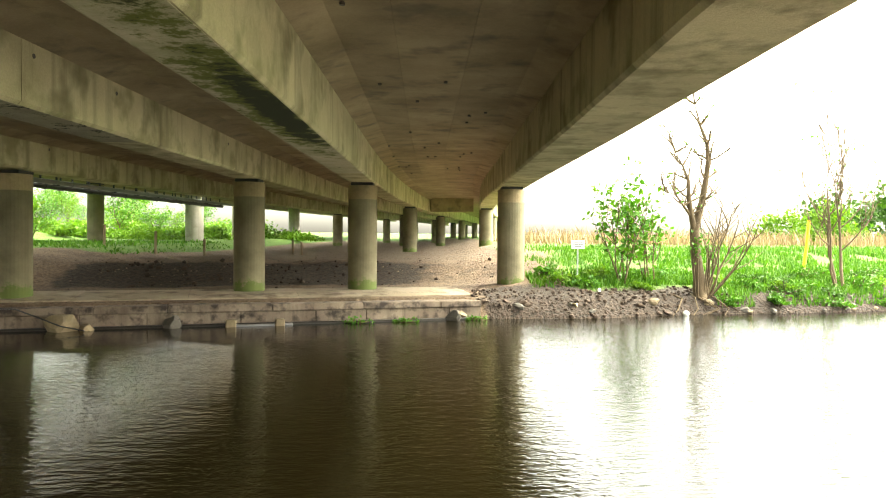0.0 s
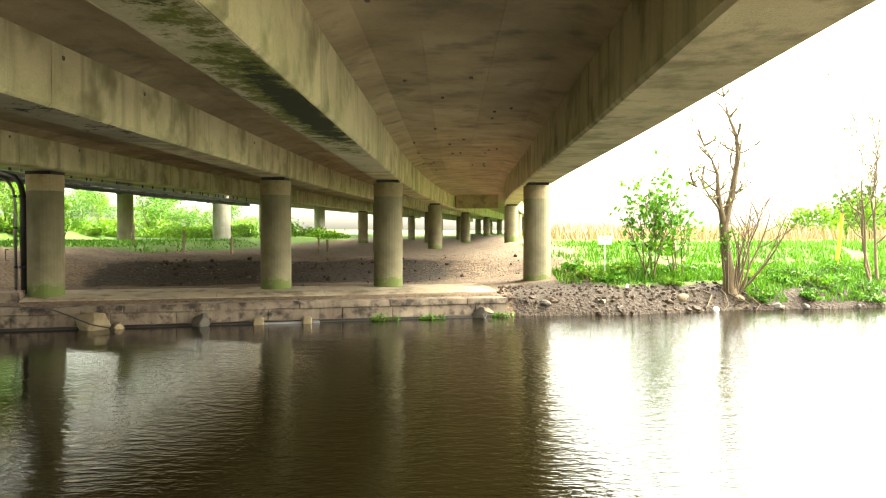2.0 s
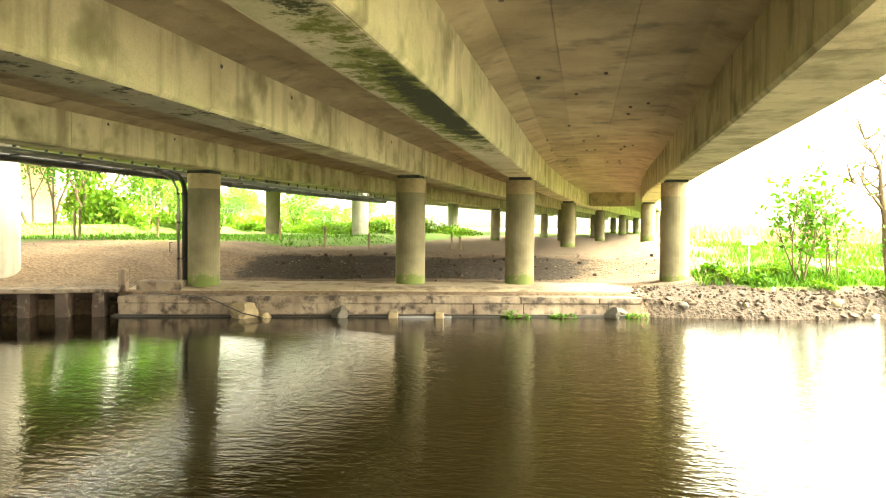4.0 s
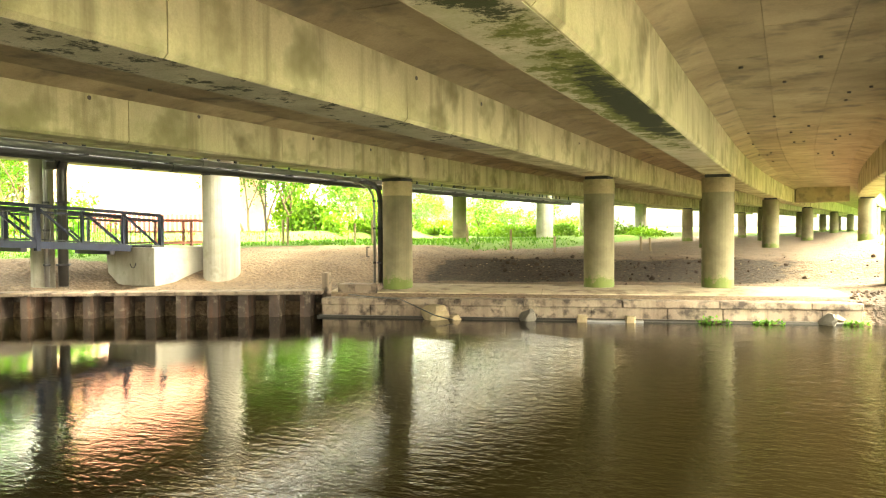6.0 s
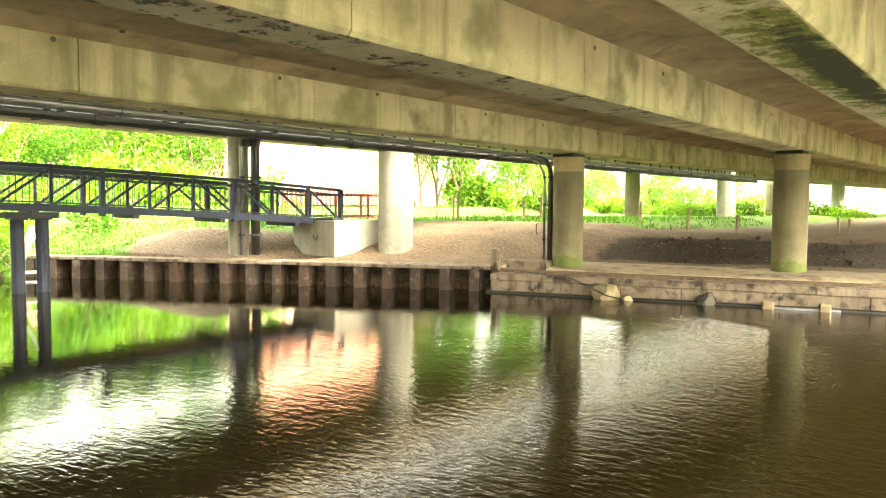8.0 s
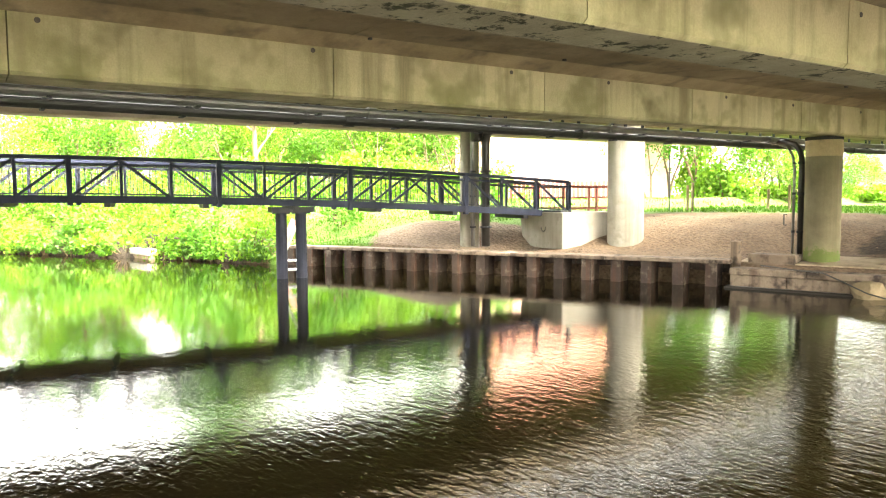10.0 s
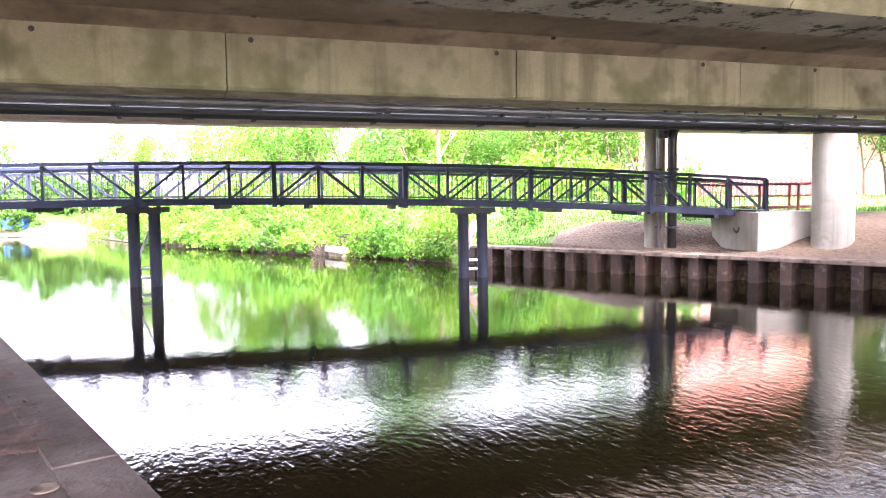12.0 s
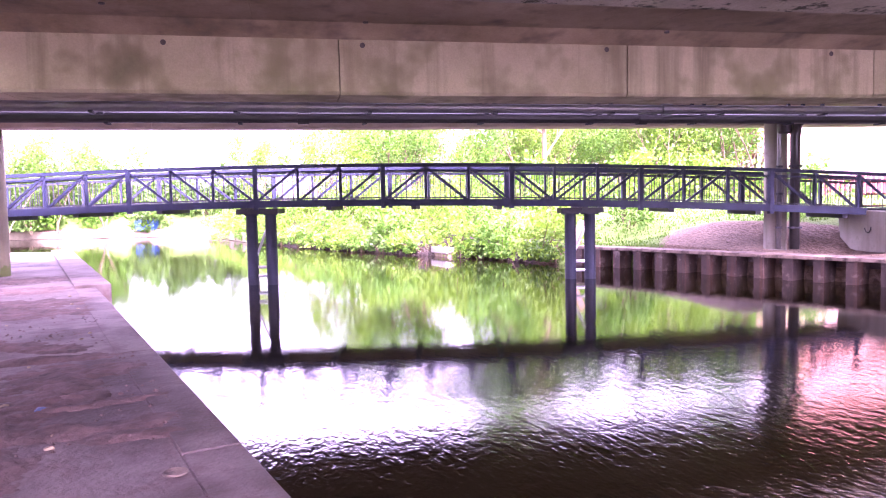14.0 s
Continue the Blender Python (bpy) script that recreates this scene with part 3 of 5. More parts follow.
ang, length = quay_dir(-11.7, 1.5)
quay = thing("quay_wall", -11.7, far_y(-11.7), 0, "stained concrete quay wall with a worn cap along the water", "quay wall", kind="structure", rz=ang)
part("core", box(bmesh.new(), 0, length, 0.02, 0.6, -1.6, -0.32), CONC_QUAY, quay)
rq = random.Random(4)
x = 0.0
while x < length - 0.3:
    w = min(rq.uniform(1.6, 2.6), length - x)
    j = rq.uniform(-0.012, 0.012)
    part("cap_stone", box(bmesh.new(), x + 0.006, x + w - 0.006, -0.07 + j, 0.75, -0.33, -0.15 + j, 0.02), CONC_QUAY, quay)
    x += w
x = 0.0
while x < length - 0.3:
    w = min(rq.uniform(1.1, 2.4), length - x)
    j = rq.uniform(-0.02, 0.02)
    part("wall_block", box(bmesh.new(), x + 0.008, x + w - 0.008, -0.03 + j, 0.2, -0.66 + rq.uniform(-0.01, 0.03), -0.335, 0.015), CONC_QUAY, quay)
    x += w
x = 0.0
while x < length - 0.3:
    w = min(rq.uniform(2.0, 3.4), length - x)
    b = bmesh.new()
    j = rq.uniform(-0.008, 0.008)
    prof = [(0.72, -0.10), (0.72, -0.055 + j), (1.55, 0.02 + j), (2.75, 0.035 + j), (2.75, -0.12)]
    r = [[b.verts.new((px, py, pz)) for py, pz in prof] for px in (x + 0.006, x + w - 0.006)]
    for i in range(5):
        b.faces.new((r[0][i], r[0][(i + 1) % 5], r[1][(i + 1) % 5], r[1][i]))
    b.faces.new(r[0][::-1])
    b.faces.new(r[1])
    bmesh.ops.recalc_face_normals(b, faces=b.faces[:])
    part("walkway_slab", b, CONC_WALK, quay, "dusty pale concrete")
    x += w
part("footing", box(bmesh.new(), -0.1, length - 0.4, -0.16, 0.2, -1.6, -0.62, 0.02), WET_STONE, quay, "dark wet footing at the waterline")

# sheet piling
ang2, length2 = quay_dir(-25, -11.7)
piling = thing("sheet_pile_wall", -25, far_y(-25), 0, "rusty steel sheet piling with a concrete capping beam", "quay wall", kind="structure", rz=ang2)
pitch, k = 0.84, 0
while k * pitch < length2 - 0.2:
    b = bmesh.new()
    prof = [(0, 0.0), (0.28, 0.0), (0.34, 0.6), (0.78, 0.6), (0.84, 0.0)]
    lo = [b.verts.new((k * pitch + px, py, -1.8)) for px, py in prof]
    hi = [b.verts.new((k * pitch + px, py, -0.06)) for px, py in prof]
    lo2 = [b.verts.new((k * pitch + px, py + 0.02, -1.8)) for px, py in prof]
    hi2 = [b.verts.new((k * pitch + px, py + 0.02, -0.06)) for px, py in prof]
    for i in range(4):
        b.faces.new((lo[i], lo[i + 1], hi[i + 1], hi[i]))
        b.faces.new((hi2[i], hi2[i + 1], lo2[i + 1], lo2[i]))
        b.faces.new((hi[i], hi[i + 1], hi2[i + 1], hi2[i]))
    part("sheet_pile", b, RUST, piling)
    k += 1
x = 0.0
while x < length2 - 0.1:
    w = min(2.9, length2 - x)
    part("capping_beam", box(bmesh.new(), x + 0.004, x + w - 0.004, -0.04, 0.75, -0.075, 0.03, 0.015), CONC_QUAY, piling)
    x += w

# near bank: paved apron with a concrete edge
nd = math.degrees(math.atan2(0.33, 1))
apron = thing("pavement", -33.0, near_y(-33), 0, "worn concrete towpath with dirt and joints beside the canal", "pavement", kind="structure", rz=nd)
L = 66.0
rq = random.Random(9)
x = 0.0
while x < L:
    w = rq.uniform(1.8, 2.4)
    step = 0.06 if x < 14.5 else 0.0
    part("edge_stone", box(bmesh.new(), x + 0.0005, x + w - 0.0005, -0.42, 0.0 + (0.3 if step else 0), -0.5, 0.0 + step + rq.uniform(-0.005, 0.005), 0.012), PAVE, apron)
    x += w
x = 0.0
while x < L:
    w = rq.uniform(3.2, 5.5)
    j = rq.uniform(-0.006, 0.004)
    part("slab", box(bmesh.new(), x + 0.004, x + w - 0.004, -8.0, -0.422, -0.3, -0.006 + j * 0.5, 0.006), PAVE, apron)
    x += w
part("retaining_wall", box(bmesh.new(), 0, L, -0.6, -0.03, -2.2, -0.04), CONC_QUAY, apron)

# footbridge
def foot_x(y):
    return -22.4 + 0.225 * (y + 1.2)


def foot_z(y):
    return 1.69 - 0.002 * (y + 1) ** 2


fb_dir = Vector((0.225, 1, 0)).normalized()
fb_side = Vector((-fb_dir.y, fb_dir.x, 0))
footbridge = thing("footbridge", foot_x(0), 0, 1.6, "blue-grey steel truss footbridge with slim railings", "footbridge")
footbridge.matrix_basis = Matrix.Identity(4)
STEP = 1.25 / math.hypot(1, 0.225)
NODES = [-8.6 + STEP * k for k in range(-6, 22)]
HT = 1.14
WID = 2.2


def node(y, s, h):
    return Vector((foot_x(y), y, foot_z(y) + h)) + fb_side * s


PIERS = (-1.28, 8.05)
for s in (0.0, WID):
    side = cluster("truss", footbridge)
    part("bottom_chord", ribbon(bmesh.new(), [node(y, s, 0.05) for y in NODES], 0.12, 0.2), STEEL_BLUE, side)
    part("top_chord", ribbon(bmesh.new(), [node(y, s, HT) for y in NODES], 0.12, 0.1), STEEL_BLUE, side)
    part("handrail", ribbon(bmesh.new(), [node(y, s, HT - 0.16) for y in NODES], 0.05, 0.05), STEEL_BLUE, side)
    for k, y0 in enumerate(NODES):
        w = 0.13 if k % 3 == 0 else 0.075
        part("post", bar(bmesh.new(), node(y0, s, 0.0 if k % 3 else -0.12), node(y0, s, HT), w, w), STEEL_BLUE, side)
    for y0, y1 in zip(NODES, NODES[1:]):
        mid = (y0 + y1) / 2
        up = (mid < -5.5) or (-1.3 < mid < 3.1) or (7.7 < mid < 11.6)
        a, c = (node(y0, s, 0.1), node(y1, s, HT - 0.04)) if up else (node(y0, s, HT - 0.04), node(y1, s, 0.1))
        part("diagonal", bar(bmesh.new(), a, c, 0.05, 0.07), STEEL_BLUE, side)
    q = 0.08 if s == 0 else -0.08
    for hh in (0.2, HT - 0.2):
        part("infill_rail", ribbon(bmesh.new(), [node(y, s + q, hh) for y in NODES], 0.025, 0.03), STEEL_DARK, side)
    first = part("baluster", bar(bmesh.new(), (0, 0, 0.12), (0, 0, HT - 0.2), 0.016, 0.016), STEEL_DARK, side)
    first.location = node(NODES[0] + 0.05, s + q, 0)
    for y0 in np.arange(NODES[0] + 0.205, NODES[-1], 0.155):
        o = new("baluster", first.data)
        o.parent, o.location = side, node(y0, s + q, 0)
b = bmesh.new()
for y0, y1 in zip(NODES, NODES[1:]):
    a, c = node(y0, WID / 2, 0.06), node(y1 + 0.01, WID / 2, 0.06)
    bar(b, a, c, WID - 0.14, 0.06)
part("deck", b, WOOD_OLD, footbridge, "grey plank deck")
for y0 in NODES[::2]:
    part("cross_beam", bar(bmesh.new(), node(y0 - 0.35, 0.0, -0.1), node(y0 - 0.35, WID, -0.1), 0.16, 0.12), STEEL_DARK, footbridge)


def trestle(y):
    ob = thing("trestle", foot_x(y), y, WATER_Z, "dark steel trestle standing in the water under the footbridge", "trestle", "footbridge supports")
    ob.matrix_basis = Matrix.Translation((foot_x(y), y, 0))
    top = foot_z(y) - 0.08
    c0 = fb_side * 0.5
    for s in (-0.29, 0.29):
        p = c0 + fb_dir * s
        part("leg", tube(bmesh.new(), [p + Vector((0, 0, -2.2)), p + Vector((0, 0, top - 0.2))], 0.165, 14), STEEL_NAVY, ob)
        part("head_plate", bar(bmesh.new(), p + Vector((0, 0, top - 0.2)), p + Vector((0, 0, top - 0.16)), 0.4, 0.4), STEEL_NAVY, ob)
    part("head_beam", bar(bmesh.new(), c0 - fb_dir * 0.62 + Vector((0, 0, top - 0.08)), c0 + fb_dir * 0.62 + Vector((0, 0, top - 0.08)), 0.9, 0.16), STEEL_DARK, ob)
    part("brace", tube(bmesh.new(), [c0 - fb_dir * 0.3 + Vector((0, 0, -0.15)), c0 + fb_dir * 0.26 + Vector((0, 0, top - 0.35))], 0.04, 8), GALV, ob, "pale diagonal brace")
    for z in (-0.15, -0.42):
        part("tie", tube(bmesh.new(), [c0 - fb_dir * 0.34 + Vector((0, 0, z)), c0 + fb_dir * 0.34 + Vector((0, 0, z))], 0.045, 8), GALV, ob)


for y in PIERS:
    trestle(y)


# abutment of the footbridge
def oriented(o, u, v, pts_uvz):
    return [Vector(o) + Vector(u) * a + Vector(v) * b + Vector((0, 0, c)) for a, b, c in pts_uvz]


abut = thing("abutment", -17.2, 15.7, 0, "pale concrete abutment block carrying the footbridge", "abutment")
abut.matrix_basis = Matrix.Translation((-17.2, 15.7, 0))
b = bmesh.new()
sec = [(0, 0, 0.02), (0, 2.1, 0.0), (0, 2.75, 0.35), (0, 2.9, 1.2), (0, 0, 1.2)]
ring = [[b.verts.new(p) for p in oriented((0, 0, 0), fb_dir, fb_side, [(u, v, z) for _, v, z in sec])] for u in (0.0, 2.4)]
for i in range(5):
    b.faces.new((ring[0][i], ring[0][(i + 1) % 5], ring[1][(i + 1) % 5], ring[1][i]))
b.faces.new(ring[0][::-1])
b.faces.new(ring[1])
bmesh.ops.recalc_face_normals(b, faces=b.faces[:])
bmesh.ops.bevel(b, geom=b.edges[:], offset=0.025, segments=1, affect="EDGES")
part("block", b, CONC_PALE, abut)
part("bearing_shelf", bar(bmesh.new(), fb_side * 0.2 + fb_dir * 0.25 + Vector((0, 0, 1.23)), fb_side * 2.6 + fb_dir * 0.25 + Vector((0, 0, 1.23)), 0.4, 0.06), STEEL_DARK, abut)
hook = [fb_side * 1.2 - fb_dir * 0.01 + fb_side * 0.16 * math.cos(a) + Vector((0, 0, 0.72 + 0.16 * math.sin(a))) for a in np.linspace(math.pi, 2 * math.pi * 0.97, 8)]
part("lifting_loop", tube(bmesh.new(), hook, 0.014, 6), STEEL_DARK, abut, "bent rusty lifting loop")

# red-brown railing on the path behind the footbridge
END = node(NODES[-1], 0, 0)


def approach_rail(s, n):
    o = END + fb_side * s
    ob = thing("railing", o.x, o.y, o.z, "dark red steel railing at the end of the footbridge", "railing", "footbridge railings")
    step = fb_dir * 1.1
    for k in range(n):
        part("post", bar(bmesh.new(), step * k + Vector((0, 0, -0.3)), step * k + Vector((0, 0, 1.0)), 0.07, 0.07), RED_PAINT, ob)
    for h in (1.0, 0.62, 0.25):
        part("rail", bar(bmesh.new(), Vector((0, 0, h)), step * (n - 1) + Vector((0, 0, h)), 0.05, 0.06), RED_PAINT, ob)


approach_rail(0.0, 3)
approach_rail(2.2, 4)

# service pipes hung behind the inner girder
def pipe_run(x, z, r, mat, label):
    ob = thing("service_pipe", x, 0, z, label, "pipe", "service pipes")
    for y0 in np.arange(-30, 40, 6.0):
        part("pipe_length", tube(bmesh.new(), [(bend(y) , y, 0) for y in (y0, y0 + 3, y0 + 5.99)], r, 12), mat, ob)
        part("coupling", tube(bmesh.new(), [(bend(y0), y0 - 0.09, 0), (bend(y0), y0 + 0.09, 0)], r * 1.25, 12), mat, ob)
    for y0 in np.arange(-29, 40, 2.0):
        b = bmesh.new()
        box(b, bend(y0) - 0.02, bend(y0) + 0.02, y0 - 0.03, y0 + 0.03, r * 0.8, 4.0 - z)
        box(b, bend(y0) - r * 1.3, bend(y0) + r * 1.3, y0 - 0.03, y0 + 0.03, -r - 0.02, -r + 0.01)
        part("hanger", b, STEEL_DARK, ob)


pipe_run(-11.7, 3.17, 0.075, PIPE_GREY, "long grey service pipe hung beside the girder")
pipe_run(-12.2, 3.20, 0.05, PIPE_BLACK, "thin black service pipe on hangers")
pipe_run(-12.6, 3.12, 0.09, PIPE_BLACK, "thick black service pipe on hangers")

# down pipes
def down_pipe(x, y, pts, r, mat, label):
    ob = thing("down_pipe", x, y, 0, label, "pipe")
    part("pipe", tube(bmesh.new(), pts, r, 10), mat, ob, smooth=True)
    for z in (0.7, 1.7, 2.5):
        part("clip", tube(bmesh.new(), [(pts[-1][0], pts[-1][1], z), (pts[-1][0], pts[-1][1], z + 0.06)], r * 1.4, 10), STEEL_DARK, ob)


down_pipe(-10.95, 18.3, [(-0.9, 0.1, 3.12), (-0.45, 0, 3.1), (-0.2, 0, 3.02), (-0.06, 0, 2.85), (0, 0, 2.6), (0, 0, 0.05)], 0.075, PIPE_BLACK, "black plastic down pipe beside the pier")
down_pipe(-11.12, 18.25, [(-0.5, 0.1, 3.05), (-0.2, 0, 2.95), (-0.05, 0, 2.7), (0, 0, 2.4), (0, 0, 0.05)], 0.035, PIPE_GREY, "thin grey conduit beside the pier")
down_pipe(-19.5, 13.9, [(0.3, 0, 3.9), (0.1, 0, 3.8), (0, 0, 3.5), (0, 0, 0.1)], 0.07, PIPE_GREY, "grey down pipe on the pier")
down_pipe(-19.2, 14.2, [(0.4, 0, 3.9), (0.1, 0, 3.75), (0, 0, 3.4), (0, 0, 0.1)], 0.14, PIPE_BLACK, "thick dark down pipe on the pier")
jb = thing("junction_box", -19.35, 13.95, 3.6, "dark pipe collar cluster under the deck", "pipe fitting")
part("collar", lathe(bmesh.new(), [(0.16, -0.12), (0.2, -0.05), (0.2, 0.2), (0.14, 0.3)], 16), PIPE_BLACK, jb)
part("branch", tube(bmesh.new(), [(0, 0, 0.2), (0.4, 0.3, 0.32), (1.2, 0.9, 0.34)], 0.08, 10), PIPE_BLACK, jb)

# form-tie holes and stubs in the concrete
def tie_hole(p, n, r=0.035):
    o = Vector(p)
    b = tube(bmesh.new(), [Vector((0, 0, 0)) - Vector(n) * 0.02, Vector(n) * 0.012], r, 10)
    part("tie_hole", b, STONE_DARK, bridge_b if p[0] < -3 else bridge_a).location = o


rq = random.Random(3)
for k in range(9):
    y = -5 + k * 3.1 + rq.uniform(-0.6, 0.6)
    tie_hole((-10.045, y + rq.uniform(-0.2, 0.2), 3.78 + rq.uniform(-0.04, 0.04)), (1, 0, 0))
    if k % 3:
        tie_hole((-4.665, y + 0.7, 3.72), (1, 0, 0), 0.03)
for k in range(26):
    tie_hole((rq.uniform(-1.2, 1.3), rq.uniform(4, 30), 4.088), (0, 0, -1), 0.03)
for k in range(18):
    tie_hole((rq.uniform(-9.7, -5.6), rq.uniform(-3, 16), 3.948), (0, 0, -1), 0.035)


# things on and along the far quay
def single_rock(name, p, size, seed, mat, label, cat="stone"):
    ob = thing(name, *p, label, cat)
    part("body", rock(bmesh.new(), (0, 0, 0), size, seed), mat, ob)
    return ob


def on_quay(x, out, z):
    return (x, far_y(x) - out, z)


single_rock("boulder", on_quay(-8.55, 0.28, -0.60), (0.44, 0.26, 0.30), 2, STONE, "pale buff boulder lying against the quay")
single_rock("boulder", on_quay(-8.05, 0.22, -0.63), (0.2, 0.16, 0.15), 5, STONE, "small buff stone beside the boulder")
single_rock("boulder", on_quay(-6.2, 0.22, -0.58), (0.26, 0.2, 0.22), 7, STONE_DARK, "black wet stone at the waterline")
single_rock("boulder", on_quay(0.75, 0.2, -0.58), (0.3, 0.22, 0.2), 11, STONE_DARK, "dark lump of rubble at the end of the quay")
single_rock("boulder", on_quay(0.95, 0.38, -0.5), (0.14, 0.1, 0.09), 12, STONE, "pale stone on dark rubble")
for x, w in ((-4.9, 0.13), (-3.75, 0.12)):
    ob = thing("timber_stump", *on_quay(x, 0.3, -0.9), "pale sawn timber stump standing in the water", "timber stump", "timber stumps")
    part("stump", box(bmesh.new(), -w, w, -0.12, 0.12, -0.6, 0.40, 0.03, pose(0, 0, 0, 0, 4, 15)), STONE, ob)
ob = thing("plank", *on_quay(-4.2, 0.25, -0.66), "weathered plank floating along the quay", "plank")
part("board", box(bmesh.new(), -0.7, 0.8, -0.07, 0.07, -0.02, 0.03, 0.006, pose(0, 0, 0, 0, 0, 17)), PIPE_GREY, ob)
ob = thing("cable", *on_quay(-11.2, 0.1, -0.1), "black cable lying slack over the quay", "cable")
part("cable_run", tube(bmesh.new(), [(0, 0.5, 0.0), (0.9, 0.45, -0.04), (1.7, 0.35, -0.05), (2.2, 0.25, -0.2), (2.8, 0.22, -0.42), (3.3, 0.3, -0.53)], 0.018, 6), PIPE_BLACK, ob)
ob = thing("mooring_post", -11.85, 16.85, 0, "squared concrete mooring post on the quay", "post")
part("post", box(bmesh.new(), -0.1, 0.1, -0.1, 0.1, -0.3, 0.5, 0.015), CONC_QUAY, ob)
ob = thing("kerb", -10.6, 17.55, 0, "low concrete plinth beside the pier", "kerb")
part("plinth", box(bmesh.new(), -1.15, 0.0, -0.1, 0.55, -0.2, 0.16, 0.015, pose(0, 0, 0, 0, 0, 16)), CONC_QUAY, ob)


# plants
def leaf_mesh(centres, size, rnd, flat=0.0):
    """Many small four-cornered leaves at the centres, turned at random."""
    n = len(centres)
    c = np.asarray(centres)
    a = rnd.normal(size=(n, 3))
    a[:, 2] *= 1 - flat
    a /= np.linalg.norm(a, axis=1)[:, None]
    q = rnd.normal(size=(n, 3))
    w = np.cross(a, q)
    w /= np.linalg.norm(w, axis=1)[:, None]
    s = size * rnd.uniform(0.6, 1.4, (n, 1))
    v = np.concatenate([c - a * s, c + w * s * 0.55, c + a * s, c - w * s * 0.55], 1).reshape(-1, 3)
    me = bpy.data.meshes.new("crown")
    me.from_pydata(v.tolist(), [], np.arange(4 * n).reshape(n, 4).tolist())
    return me


def mesh_part(name, me, mat, parent, label=""):
    me.materials.append(mat)
    ob = new(name, me)
    ob.parent = parent
    if label:
        ob["label"] = label
    return ob


def grow(rnd, start, direction, length, radius, depth, limbs, tips, crook=0.25, lift=0.12, kids=(2, 4)):
    """Grows one limb as points and radii, and its side limbs."""
    pts, radii, p, d = [start.copy()], [radius], start.copy(), direction.normalized()
    n = 5
    for k in range(n):
        d = (d + Vector((rnd.uniform(-crook, crook), rnd.uniform(-crook, crook), rnd.uniform(-crook * 0.5, crook * 0.5) + lift))).normalized()
        p = p + d * length / n
        pts.append(p.copy())
        radii.append(radius * (1 - 0.75 * (k + 1) / n) + 0.004)
        if depth > 0 and k >= 1:
            for _ in range(rnd.randint(*kids) if k > 1 else 1):
                side = Vector((rnd.uniform(-1, 1), rnd.uniform(-1, 1), rnd.uniform(0.0, 0.8))).normalized()
                grow(rnd, p, d * 0.6 + side, length * rnd.uniform(0.35, 0.6), radii[-1] * 0.65, depth - 1, limbs, tips, crook, lift, kids)
        if depth <= 1:
            tips.append(p.copy())
    limbs.append((pts, radii, depth))


def tree(x, y, z, h, seed, label, leaf=None, n_leaf=0, leaf_size=0.08, spread=0.35, stems=1, depth=2, r=0.09, group="", lean=(0, 0), crook=0.25, lift=0.12, kids=(1, 2), name="tree", category="tree", split=False):
    rnd = random.Random(seed)
    ob = thing(name, x, y, z, label, category, group)
    limbs, tips = [], []
    for s in range(stems):
        a = rnd.uniform(0, 6.28)
        out = 0.0 if stems == 1 else rnd.uniform(0.1, 0.45)
        d = Vector((math.cos(a) * out + lean[0], math.sin(a) * out + lean[1], 1))
        grow(rnd, Vector((math.cos(a), math.sin(a), 0)) * (0.0 if stems == 1 else 0.12) + Vector((0, 0, -0.15)), d, h * rnd.uniform(0.75, 1.0), r * rnd.uniform(0.7, 1.1), depth, limbs, tips, crook, lift, kids)
    b, bs_ = bmesh.new(), bmesh.new()
    for pts, radii, dp in limbs:
        tube(b if dp == depth else bs_, pts, radii, 8 if dp == depth else 5, caps=False)
    if stems > 1:
        b.free()
        for pts, radii, dp in limbs:
            if dp == depth:
                part("stem", tube(bmesh.new(), pts, radii, 8, caps=False), BARK, ob, smooth=True)
    else:
        part("trunk", b, BARK, ob, smooth=True)
    if split:
        bs_.free()
        for pts, radii, dp in limbs:
            if dp != depth:
                part("limb", tube(bmesh.new(), pts, radii, 5, caps=False), BARK, ob, smooth=True)
    else:
        part("branchwork", bs_, BARK, ob, smooth=True)
    if leaf is not None:
        rn = np.random.RandomState(seed)
        t = np.array([list(p) for p in tips])
        c = t[rn.randint(0, len(t), n_leaf)] + rn.normal(size=(n_leaf, 3)) * spread
        c[:, 2] = np.maximum(c[:, 2], 0.02)
        mesh_part("crown", leaf_mesh(c, leaf_size, rn), leaf, ob)
    return ob


def gz(x, y):
    d = y - far_y(x)
    return land(x, d) if d >= 0 else -0.06


